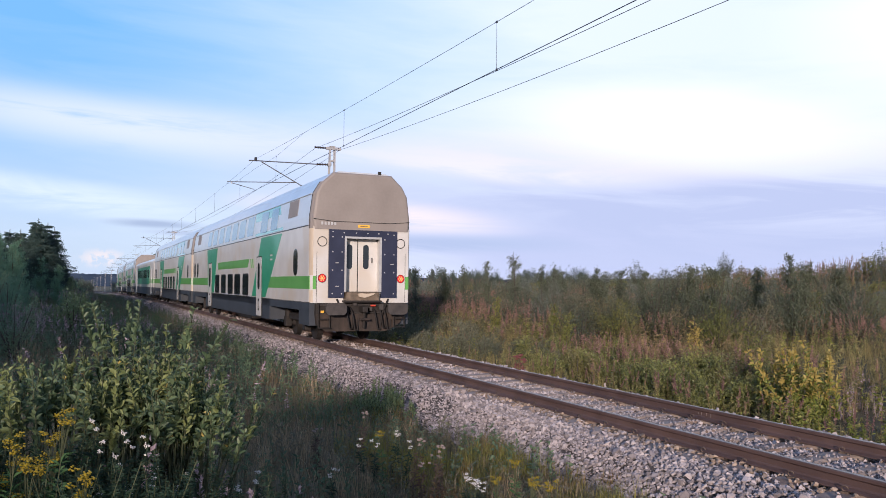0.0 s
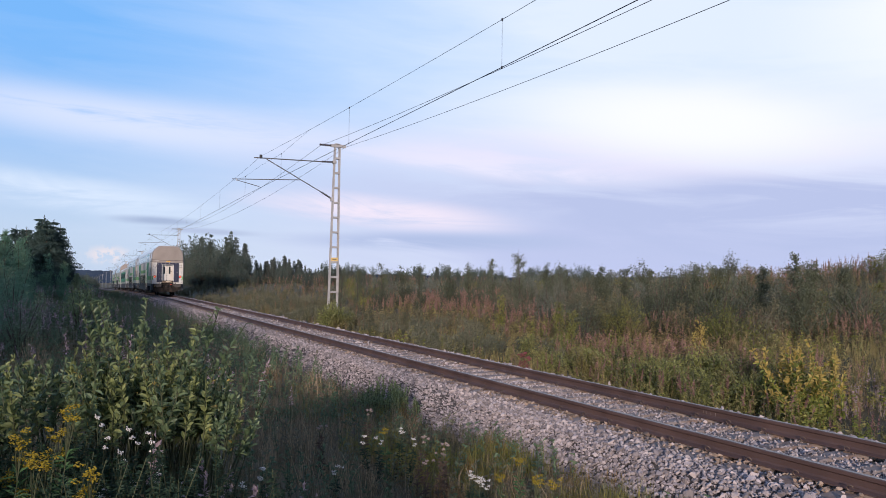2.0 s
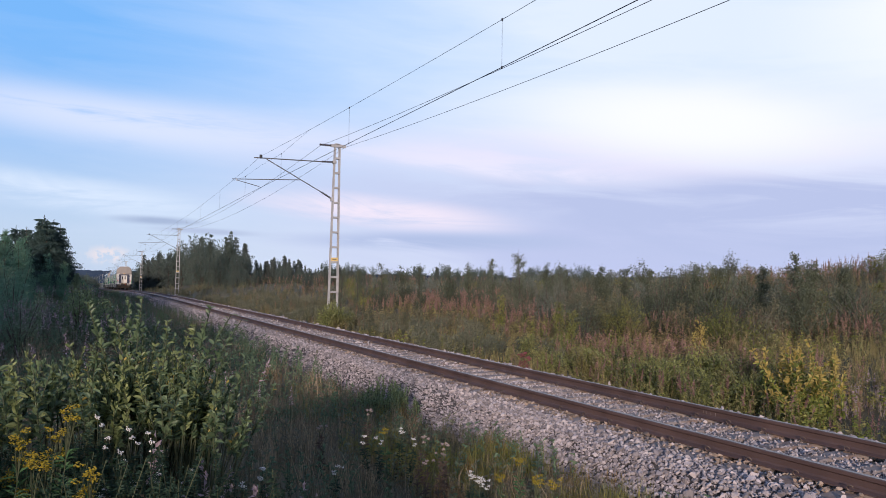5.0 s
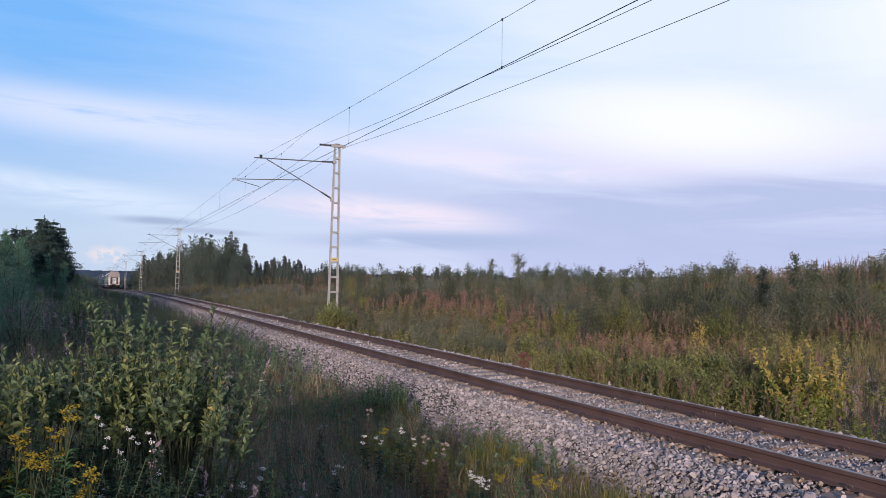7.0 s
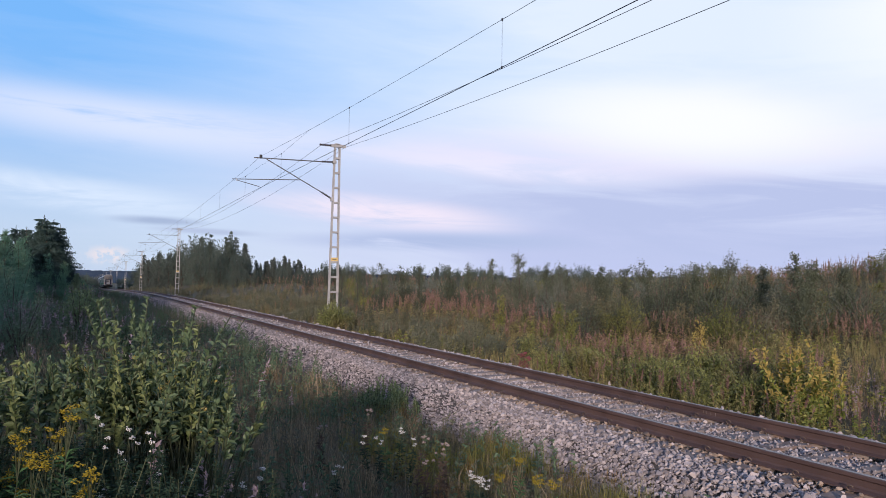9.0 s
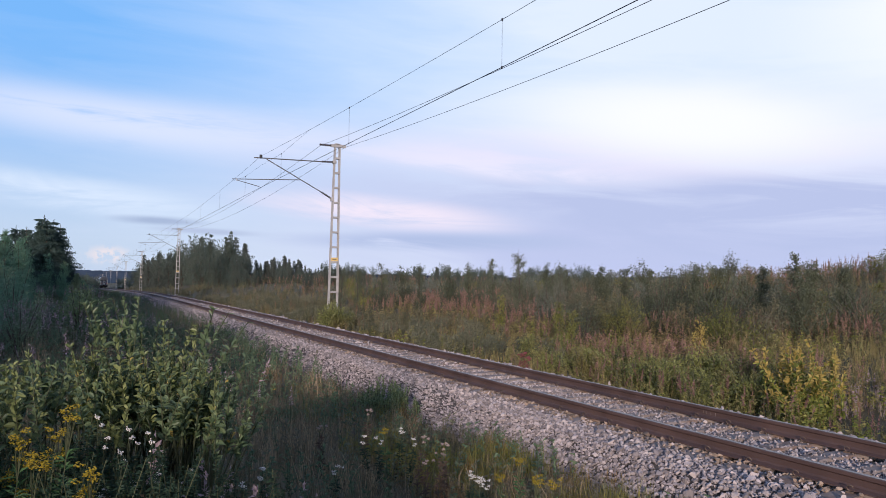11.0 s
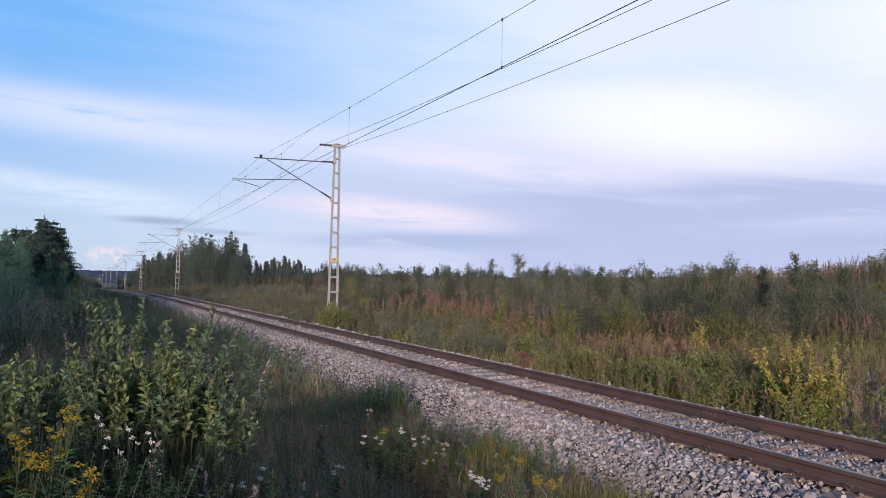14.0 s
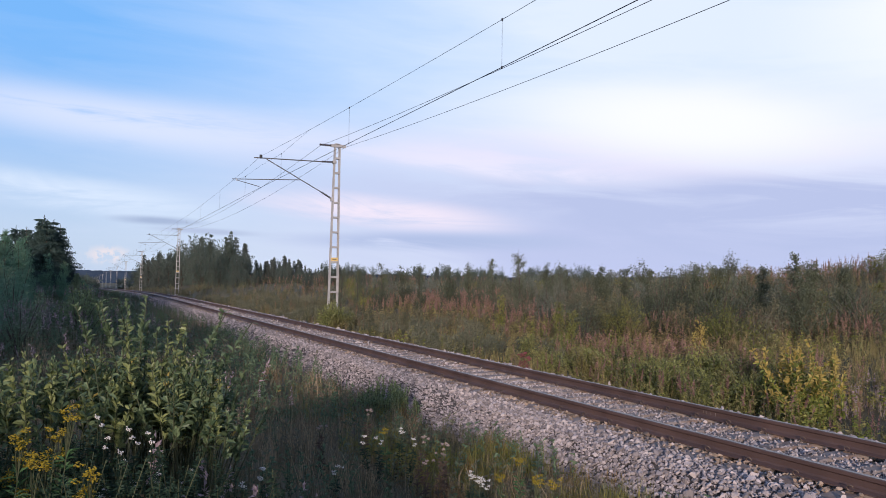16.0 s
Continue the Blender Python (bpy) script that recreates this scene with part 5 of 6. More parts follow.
strew_plants("hill_spikes", "rusty dry spikes on the low hill beyond the field", "wildflowers", SPIKES, [M["herb"], M["stem"], M["spike"]],
             [(44, 85, 1.2, 0.8, 1.2)], lambda d, x, y, rng: (d > 26) & (y < 62), 43)
strew_plants("meadow_herbs", "green and rusty meadow herbs beside the track", "meadow", SMALL_HERBS, [M["herb"], M["greenstem"]],
             [(6, 20, 13, 0.20, 0.48), (20, 32, 6.0, 0.35, 0.70)], right_meadow, 31)
# beyond 30 m the herbs' leaf is dulled, shade put into the colour
strew_plants("far_meadow_herbs", "herbs farther along the track, shade put into their dull green", "meadow", HERBS, [M["fieldherb"], M["greenstem"]],
             [(30, 45, 3.6, 0.45, 0.85), (45, 80, 1.4, 0.5, 0.95), (80, 150, 0.45, 0.7, 1.2)], right_meadow, 49)
strew_plants("meadow_grass", "dry yellowish grass beside the track", "grass", TUFTS, [M["grass"]],
             [(6, 20, 9, 0.22, 0.48), (20, 38, 3.5, 0.3, 0.6), (38, 90, 0.4, 0.5, 0.8)], right_meadow, 32)
strew_plants("fireweed_stand", "faded pink fireweed going to seed", "wildflowers", FIREWEEDS, [M["fieldherb"], M["stem"], M["pink"]],
             [(8, 24, 8, 0.5, 0.88), (24, 34, 4.0, 0.7, 1.05), (34, 58, 2.6, 0.9, 1.3), (58, 110, 0.45, 1.0, 1.4)],
             lambda d, x, y, rng: (d > 2.5) & (d < 120) & (y > 8) & not_bare(x, y) & ((d > np.where(y > 25, 9.0, 5.2)) & patchy(x, y, 0.17, 5.0, np.where(y > 25, 0.10, -0.14)) | ((d < 3.1) & (y < 24) & (rng.random(len(d)) < 0.30)) | (d > 11) & (y > 33) & patchy(x, y, 0.13, 25.0, 0.08)), 33)


def in_clumps(x, y):
    """True inside a few ovals where the fireweed stands thick."""
    inside = np.zeros(len(x), bool)
    for b, reach, across, deep in ((40.6, 26, 1.0, 1.6), (29.3, 33, 1.6, 2.0), (26.6, 37, 2.2, 2.5), (31.8, 29, 1.3, 1.6), (23.0, 44, 3.0, 3.0), (35.6, 22, 1.5, 1.2), (38.5, 20, 1.2, 1.0)):
        a = radians(b)
        u = (x - EYE.x) * math.sin(a) + y * math.cos(a) - reach
        w = (x - EYE.x) * math.cos(a) - y * math.sin(a)
        inside |= (u / deep) ** 2 + (w / across) ** 2 < 1
    return inside


strew_plants("fireweed_clumps", "thick clumps of reddish pink fireweed in the field", "wildflowers", FIREWEEDS, [M["herb"], M["stem"], M["pink"]],
             [(18, 28, 6, 0.7, 1.05), (28, 48, 6, 0.9, 1.25)], lambda d, x, y, rng: in_clumps(x, y), 51)
strew_plants("verge_grass", "dry grass on the near verge, shade put into its colour", "grass", FINE, [M["verge"]],
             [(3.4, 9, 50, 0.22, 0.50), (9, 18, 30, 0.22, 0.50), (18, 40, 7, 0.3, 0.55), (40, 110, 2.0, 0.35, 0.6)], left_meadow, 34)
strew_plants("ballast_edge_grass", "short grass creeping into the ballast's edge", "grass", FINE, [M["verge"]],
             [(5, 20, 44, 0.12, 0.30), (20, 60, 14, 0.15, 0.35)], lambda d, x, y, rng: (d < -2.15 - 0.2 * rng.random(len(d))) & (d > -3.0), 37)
# brighter grass where the sun falls; the sunlight is in the tufts' colour
strew_plants("sunlit_tufts", "yellow-green tufts at the ballast's foot, sunlight put into their colour", "grass", FINE, [M["tuft"]],
             [(5.0, 11.5, 100, 0.24, 0.52), (11.5, 19, 22, 0.25, 0.5)], lambda d, x, y, rng: (d < np.where(y < 11, -1.98, -2.35) - 0.35 * rng.random(len(d))) & (d > -4.4) & patchy(x, y, 0.5, 2.0, np.where(y > 11, 0.1, -0.38)), 40)
strew_plants("dry_stalks", "tall pale dry stalks on the near verge", "grass", [tuft_template(rng0, 9, 0.003, 0.007) for _ in range(4)], [M["straw"]],
             [(8, 14, 20, 0.30, 0.60), (14, 26, 4, 0.45, 0.8)], lambda d, x, y, rng: (d < -2.8) & (d > -9) & patchy(x, y, 0.35, 6.0, -0.1), 41, 0.2)
# the shade below the willows is painted into these herbs' dark bluish leaf
strew_plants("shade_herbs", "leafy herbs under the willows, shade painted into their leaf", "meadow", FEATHERS, [M["feather"], M["greenstem"]],
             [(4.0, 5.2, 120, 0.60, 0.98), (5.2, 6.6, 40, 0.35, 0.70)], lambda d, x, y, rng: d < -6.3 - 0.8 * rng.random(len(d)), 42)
strew_plants("tansy_foliage", "dark feathery tansy foliage on the near verge", "meadow", FEATHERS, [M["tansyleaf"], M["greenstem"]],
             [(4.45, 5.1, 110, 0.66, 0.93)], lambda d, x, y, rng: d < -7.45 - 0.3 * rng.random(len(d)), 48)
strew_plants("verge_spikes", "faded mauve fireweed spikes on the near verge", "wildflowers", SPIKES, [M["vergeherb"], M["greenstem"], M["mauve"]],
             [(4.7, 5.6, 10, 0.62, 0.90)], lambda d, x, y, rng: (d < -6.3) & (d > -7.4), 45)
strew_plants("verge_herbs", "low green herbs on the near verge", "meadow", HERBS, [M["vergeherb"], M["greenstem"]],
             [(3.6, 9, 26, 0.18, 0.42), (9, 18, 18, 0.2, 0.50), (18, 34, 10, 0.35, 0.70), (34, 60, 6, 0.35, 0.65), (60, 170, 2.0, 0.4, 0.7)], left_meadow, 35)
strew_plants("verge_fireweed", "faded mauve fireweed on the near bank", "wildflowers", FIREWEEDS, [M["vergeherb"], M["greenstem"], M["mauve"]],
             [(12, 40, 4.0, 0.55, 0.95), (40, 100, 1.2, 0.8, 1.1)], lambda d, x, y, rng: (d < np.where(y > 30, -6.6, -4.8)) & (d > -20) & patchy(x, y, 0.15, 8.0, 0.0), 36)


# ---- shrubs and trees ----
def make_tree(name, label, category, group, trunk_set, crown_set, bark, leaves):
    tree = tagged(new(name), label, category, group)
    for part_name, s, mat in (("trunk", trunk_set, bark), ("crown", crown_set, leaves)):
        v, f, _ = s
        ob = new(part_name, fill_mesh(part_name, v, f, [mat]))
        ob.parent = tree
        if part_name == "trunk" and (category in ("shrub", "sapling") or "birch" in name) or name == "forest_birch":
            tagged(ob, kind="stuff")
    return tree


def shrub_sets(rng, height, spread, leaves, leaf=0.075, lobes=9):
    """A many-stemmed shrub: leaf clouds round the ends of its stems."""
    stems, ends = [], []
    for k in range(lobes):
        a, lean = rng.uniform(0, 6.283), rng.uniform(0.1, 1.0) * spread
        h = height * rng.uniform(0.55, 1.0) * (1 - 0.25 * lean / max(spread, 0.1))
        tip = np.array((math.cos(a) * lean, math.sin(a) * lean, h))
        t = np.linspace(0, 1, 4)[:, None]
        path = np.concatenate([tip[:2] * t ** 1.3, t * h], 1)
        stems.append(stem_set(path, 0.012 + 0.006 * height, 0.004, 0))
        ends.append(path)
    base, way = [], []
    for path in ends:
        n = leaves // lobes
        t = rng.beta(1.6, 1.1, n)
        core = np.stack([np.interp(t, np.linspace(0, 1, 4), path[:, i]) for i in range(3)], 1)
        r = spread * 0.42 * (1.05 - t[:, None] * 0.88) + 0.05
        base.append(core + rng.normal(0, 0.6, (n, 3)) * r * np.array((1, 1, 0.8)))
        way.append(upward(rng, n, 0.35, 0.6))
    base, way = np.concatenate(base), np.concatenate(way)
    ok = base[:, 2] > 0.02
    return merge(stems), leaf_set(rng, base[ok], way[ok], leaf * rng.uniform(0.6, 1.3, ok.sum()), leaf * 0.55 * rng.uniform(0.7, 1.2, ok.sum()))


def birch_sets(rng, height, leaves, leaf=0.065, width=0.20):
    """A slender young birch: one trunk, rising twigs, loose leaves."""
    t = np.linspace(0, 1, 6)[:, None]
    bend = rng.normal(0, 0.04 * height, 2)
    path = np.concatenate([bend * t ** 2, t * height], 1)
    sets, base, way = [stem_set(path, 0.010 * height + 0.006, 0.004, 0, 5)], [], []
    twigs = int(18 + height * 6)
    for k in range(twigs):
        h = rng.uniform(0.12, 0.97)
        root = np.array([np.interp(h, t[:, 0], path[:, i]) for i in range(3)])
        d = upward(rng, 1, 0.75, 0.25)[0]
        long = height * width * (1.15 - h) * rng.uniform(0.6, 1.3) + 0.10
        tip = root + d * long
        sets.append(stem_set([root, (root + tip) / 2 + (0, 0, 0.03), tip], 0.007, 0.003, 0))
        n = max(3, int(leaves / twigs * (1.4 - h)))
        s = rng.uniform(0.15, 1.05, n)[:, None]
        base.append(root + d * long * s + rng.normal(0, 0.05 + 0.02 * height * (1 - h), (n, 3)))
        way.append(upward(rng, n, -0.2, 0.7))
    base, way = np.concatenate(base), np.concatenate(way)
    n = len(base)
    return merge(sets), leaf_set(rng, base, way, leaf * rng.uniform(0.7, 1.3, n), leaf * 0.7 * rng.uniform(0.7, 1.2, n))


def spruce_sets(rng, height, width, whorls=20, needle=0.17, dense=1.0, taper=0.8):
    """A spruce: whorls of drooping boughs with needle sprays."""
    trunk = stem_set([(0, 0, 0), (0, 0, height * 0.5), (0, 0, height)], 0.018 * height, 0.01, 0, 6)
    sets, base, way = [trunk], [], []
    for k in range(whorls):
        h = height * (0.03 + 0.95 * (k + rng.uniform(-0.25, 0.25)) / whorls)
        reach = width / 2 * (1 - h / height) ** taper * rng.uniform(0.8, 1.1) + 0.08
        for b in range(7):
            a = rng.uniform(0, 6.283)
            r = reach * rng.uniform(0.7, 1.12)
            d = np.array((math.cos(a), math.sin(a), 0))
            tip = np.array((0, 0, h - 0.22 * r + 0.05)) + d * r
            sets.append(stem_set([(0, 0, h), tip], 0.02, 0.006, 0))
            n = int((12 + 26 * r) * dense)
            s = rng.uniform(0.12, 1.05, n)[:, None]
            base.append(np.array((0, 0, h)) * (1 - s) + tip * s + rng.normal(0, 0.05 + 0.05 * r, (n, 3)) * (1, 1, 0.6))
            way.append(np.tile(d, (n, 1)) + rng.normal(0, 0.6, (n, 3)) + (0, 0, -0.25))
    base, way = np.concatenate(base), np.concatenate(way)
    n = len(base)
    top = leaf_set(rng, np.stack([np.zeros(14), np.zeros(14), height * rng.uniform(0.93, 1.0, 14)], 1), upward(rng, 14, 1.0), 0.16, 0.035)
    return merge(sets), merge([leaf_set(rng, base, way, needle * rng.uniform(0.8, 1.8, n) * (0.6 + height * 0.06), needle * 0.42 * (0.6 + height * 0.06)), top])


def stand(bearing, reach):
    """A place on the ground, by bearing in degrees from the track's direction and range from the camera's stand."""
    a = radians(bearing)
    x, y = EYE.x + reach * math.sin(a), reach * math.cos(a)
    return x, y, ground_z(x, y) - 0.05


def plant_all(first, spots, rng):
    """Sets the first tree on the first spot and copies of it on the others: (x, y, z, size)."""
    for k, (x, y, z, s) in enumerate(spots):
        m = pose(x, y, z, 0, 0, rng.uniform(0, 360))
        tree = first if k == 0 else copy_thing(first, m)
        tree.matrix_basis = m @ Matrix.Diagonal((s, s, s, 1))


def build_woods():
    rng = np.random.default_rng(50)
    # shrubs of the overgrown field beyond the track
    kinds, far_kinds = [], []
    for k, (h, w) in enumerate(((2.0, 1.1), (2.3, 1.0), (1.7, 1.2), (2.6, 0.9), (1.5, 0.9), (2.2, 1.3))):
        leaf_mat = M[("shrub", "greyleaf", "olive", "birch", "shrub", "birch")[k]]
        for group, n, leaf in ((kinds, 2300, 0.066), (far_kinds, 800, 0.115)):
            s = shrub_sets(rng, h, w, n, leaf, 12)
            group.append((make_tree("field_shrub", "dense dusky green young shrub in the overgrown field", "shrub", "shrubs of the field", s[0], s[1], M["bark"], leaf_mat), []))

    def field(k, x, y, z, size, reach):
        (kinds if reach < 40 else far_kinds)[k % 6][1].append((x, y, z, size))

    for k in range(215):
        b = rng.uniform(16.5, 57.0)
        near = 46.0 - 21.0 * smooth_step(b, 25, 33) + 6.0 * smooth_step(b, 46, 50)
        reach = near + 34 * rng.random() ** 1.2
        x, y, z = stand(b, reach)
        if x > 8:
            field(k, x, y, z, rng.uniform(0.60, 1.16), reach)
    for b, reach, s in ((35.0, 26, 1.0), (36.5, 27, 1.05), (38.0, 26, 1.0), (48.5, 28, 1.1), (50.5, 30, 1.15), (53, 29, 1.1), (30, 33, 1.0), (28, 44, 1.0), (44.5, 25, 0.95), (42, 26, 0.9), *((b, r, 1.25) for b in range(31, 47) for r in (58, 70))):
        x, y, z = stand(b, reach)
        field(int(b), x, y, z, s, reach)
    for first, spots in kinds + far_kinds:
        plant_all(first, spots, rng)
    # low leafy shrubs in a strip along the far side of the track
    kinds = []
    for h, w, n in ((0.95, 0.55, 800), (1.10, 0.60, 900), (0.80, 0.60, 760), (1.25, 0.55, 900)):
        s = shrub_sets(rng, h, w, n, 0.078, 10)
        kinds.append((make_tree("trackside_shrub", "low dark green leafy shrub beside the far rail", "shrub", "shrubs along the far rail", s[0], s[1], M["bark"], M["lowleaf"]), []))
    # the farther shrubs take a duller leaf: their shade is put into its colour
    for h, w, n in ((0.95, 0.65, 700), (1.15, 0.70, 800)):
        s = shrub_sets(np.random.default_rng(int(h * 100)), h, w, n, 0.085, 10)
        kinds.append((make_tree("trackside_shrub", "low shrub farther along the far rail, shade put into its dull leaf", "shrub", "shrubs along the far rail", s[0], s[1], M["bark"], M["shrub"]), []))
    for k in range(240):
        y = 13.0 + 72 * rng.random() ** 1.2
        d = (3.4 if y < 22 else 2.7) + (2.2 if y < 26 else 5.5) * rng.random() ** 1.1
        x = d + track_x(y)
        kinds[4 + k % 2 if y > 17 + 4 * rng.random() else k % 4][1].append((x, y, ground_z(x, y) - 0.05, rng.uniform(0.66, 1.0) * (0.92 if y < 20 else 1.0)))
    for k in range(30):
        y = 10.9 + 3.4 * rng.random()
        d = 3.25 + 2.4 * rng.random()
        kinds[k % 4][1].append((d, y, ground_z(d, y) - 0.05, rng.uniform(0.62, 0.90)))
    for k in range(10):
        y, d = 34.0 + 0.18 * k, 2.55 + 0.25 * rng.random()
        kinds[k % 4][1].append((d, y, ground_z(d, y) - 0.05, rng.uniform(1.15, 1.4)))
    for first, spots in kinds:
        plant_all(first, spots, rng)
    # low shrubs and saplings on the near bank
    kinds = []
    for h, w, n in ((2.2, 1.2, 1500), (2.8, 1.2, 1700), (1.5, 0.9, 1200)):
        s = shrub_sets(rng, h, w, n, 0.085, 12)
        kinds.append((make_tree("bank_shrub", "dark green leafy shrub on the near bank", "shrub", "shrubs of the near bank", s[0], s[1], M["bark"], M["bankleaf"]), []))
    for k in range(80):
        y = 17 + 95 * rng.random() ** 1.3
        d = -(7.2 if y < 40 else 7.0) - 6.0 * rng.random() * (0.5 + y / 100)
        x = d + track_x(y)
        low = math.degrees(math.atan2(x - EYE.x, y)) > -3.4
        kinds[k % 3][1].append((x, y, ground_z(x, y) - 0.05, rng.uniform(0.6, 0.9) * ((0.48 if y < 60 else 0.7) if low else 1.2) * (0.8 if y < 26 else 1.0)))
    for k in range(34):
        y = rng.uniform(108, 230)
        d = -6.8 - 1.2 * rng.random() if k % 2 else -8 - 5 * rng.random()
        x = d + track_x(y)
        kinds[k % 3][1].append((x, y, ground_z(x, y) - 0.05, rng.uniform(0.45, 0.6) if k % 2 else rng.uniform(1.0, 1.5)))
    for first, spots in kinds:
        plant_all(first, spots, rng)
    # low shrubs of the meadow strip farther along the far side
    kinds = []
    for h, w, n in ((2.2, 1.2, 900), (1.6, 1.0, 800)):
        s = shrub_sets(rng, h, w, n, 0.11, 12)
        kinds.append((make_tree("meadow_shrub", "dusky green shrub in the meadow beside the line", "shrub", "shrubs of the meadow strip", s[0], s[1], M["bark"], M["shrub"]), []))
    for k in range(40):
        y = rng.uniform(52, 150)
        x = rng.uniform(4.6, 9.0) + track_x(y)
        kinds[k % 2][1].append((x, y, ground_z(x, y) - 0.05, rng.uniform(0.4, 0.62)))
    for k in range(56):
        y = rng.uniform(34, 84)
        x = rng.uniform(4.2, 10.5) + track_x(y)
        kinds[k % 2][1].append((x, y, ground_z(x, y) - 0.05, rng.uniform(0.30, 0.46)))
    for k in range(60):
        y = rng.uniform(120, 330)
        x = rng.uniform(3.6, 10.0) + track_x(y)
        kinds[k % 2][1].append((x, y, ground_z(x, y) - 0.05, rng.uniform(0.45, 0.75)))
    for first, spots in kinds:
        plant_all(first, spots, rng)
    # a lighter shrub at the edge of the near bank
    for b, reach, h in ((-0.35, 25, 1.95), (0.25, 26, 1.75), (-0.9, 27, 1.5)):
        x, y, z = stand(b, reach)
        s = shrub_sets(rng, h, 0.8, 900, 0.09, 9)
        t = make_tree("light_green_shrub", "light yellow-green shrub on the near bank", "shrub", "", s[0], s[1], M["bark"], M["paleleaf"])
        t.matrix_basis = pose(x, y, z)
    # slender birches that stand above the shrubs: bearing, range, height above the camera's level
    for b, reach, top in ((30.35, 34, 1.40), (28.4, 36, 0.95), (32.2, 35, 0.90), (26.6, 38, 0.80), (20.2, 44, 0.95), (23.0, 42, 0.70), (21.7, 46, 0.80), (36.3, 29, 0.72), (37.8, 30, 0.55), (42.4, 30, 0.75), (44.2, 30, 0.62), (49.3, 27, 0.95), (50.0, 28, 0.75), (52.0, 30, 0.6), (17.2, 52, 0.75), (18.4, 52, 0.7), (25.2, 40, 0.65), (33.8, 36, 0.6), (39.5, 34, 0.5), (46.8, 30, 0.55)):
        x, y, z = stand(b, reach)
        h = EYE.z + top - z
        dense = b > 36 or b in (21.7, 25.2)
        s = birch_sets(rng, h, 3400 if dense else 2000, 0.066, 0.27 if dense else 0.21)
        t = make_tree("young_birch", "slender young birch with sparse dark leaves", "birch", "birches of the field", s[0], s[1], M["bark"], M["birch"])
        t.matrix_basis = pose(x, y, z, 0, 0, rng.uniform(0, 360))
    # yellow-green willow and small pine among them
    for b, reach, h in ((33.2, 24, 1.75), (43.0, 22, 1.3), (34.0, 23.5, 1.5), (46.4, 20, 1.55), (47.3, 19.5, 1.3), (28.9, 32, 1.5)):
        x, y, z = stand(b, reach)
        s = birch_sets(rng, h, 700 if b < 40 else 330, 0.07, 0.16)
        t = make_tree("yellowing_sapling", "yellowing sapling in the overgrown field", "sapling", "", s[0], s[1], M["bark"], M["amber"] if b == 43.0 else M["olive"])
        t.matrix_basis = pose(x, y, z)
    # the wood beyond the second mast
    woods, distant = [], []
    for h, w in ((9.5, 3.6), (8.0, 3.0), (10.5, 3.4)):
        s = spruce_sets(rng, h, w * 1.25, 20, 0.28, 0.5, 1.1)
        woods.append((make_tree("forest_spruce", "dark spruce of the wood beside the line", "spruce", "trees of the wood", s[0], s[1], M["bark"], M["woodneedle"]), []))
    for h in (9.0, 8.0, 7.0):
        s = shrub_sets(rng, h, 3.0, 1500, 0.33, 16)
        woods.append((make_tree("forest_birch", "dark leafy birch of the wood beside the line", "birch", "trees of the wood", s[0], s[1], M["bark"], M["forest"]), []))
    for k in range(70):
        y = 114 + 3.2 * k + rng.uniform(-1, 1)
        x = 10.0 + 5 * rng.random()
        woods[3 + k % 3][1].append((x, y, ground_z(x, y), rng.uniform(0.82, 1.12) * (0.72 + 0.50 * smooth_step(y, 112, 160))))
    for k in range(44):
        y = rng.uniform(122, 340)
        x = 13 + 18 * rng.random()
        b = math.degrees(math.atan2(x - EYE.x, y))
        woods[k % 6][1].append((x, y, ground_z(x, y), rng.uniform(0.80, 1.12) * (1 + 0.10 * smooth_step(y, 150, 220)) * (1 - 0.60 * smooth_step(b, 8.6, 12.5))))
    for k in range(70):
        t = rng.random()
        x, y = 15 + 22 * t + rng.uniform(-2, 2), 118 + 14 * t + rng.uniform(0, 14)
        woods[k % 3 if k % 5 else 3][1].append((x, y, ground_z(x, y), (0.60 - 0.36 * t) * rng.uniform(0.7, 1.1)))
    for k in range(100):
        b = rng.uniform(14.5, 34)
        x, y, z = stand(b, rng.uniform(80, 130))
        woods[(3 + k % 3) if k % 5 else k % 3][1].append((x, y, z, (0.20 + 0.24 * rng.random() ** 2) * (1.0 if k % 5 else 0.72)))
    for k in range(46):
        y = rng.uniform(420, 560)
        x = track_x(y) + (9 + 60 * rng.random()) * (1 if k % 3 else -1)
        distant.append((x, y, ground_z(x, y), rng.uniform(0.6, 0.95)))
    for x, y, size in ((6.9, 214, 0.98), (7.6, 226, 1.06), (8.6, 204, 1.0), (7.4, 240, 1.1), (9.2, 232, 1.12), (9.6, 190, 1.0)):
        woods[int(y) % 3][1].append((x, y, ground_z(x, y), size))
    # dark thicket on the inside of the far bend
    for k in range(24):
        y = rng.uniform(195, 258)
        b = rng.uniform(-0.45, 0.74)
        x = EYE.x + y * math.tan(radians(b))
        woods[3 + k % 3][1].append((x, y, ground_z(x, y) - 0.3, rng.uniform(0.46, 0.56)))
    # unseen tall wood left of the line, added to shade its far end
    for k in range(64):
        y = 272 + 4.0 * k + rng.uniform(-2, 2)
        x = track_x(y) - rng.uniform(15, 24)
        woods[k % 6][1].append((x, y, ground_z(x, y) - 0.3, rng.uniform(1.5, 1.75)))
    for k in range(34):
        b, y = rng.uniform(0.5, 3.6), rng.uniform(330, 450)
        x = EYE.x + y * math.tan(radians(b))
        if x - track_x(y) > 5:
            distant.append((x, y, ground_z(x, y) - 0.3, rng.uniform(0.26, 0.36)))
    # leafy edge of the wood before its spruces
    for k in range(30):
        b, reach = rng.uniform(8.6, 16.5), rng.uniform(98, 116)
        x, y, z = stand(b, reach)
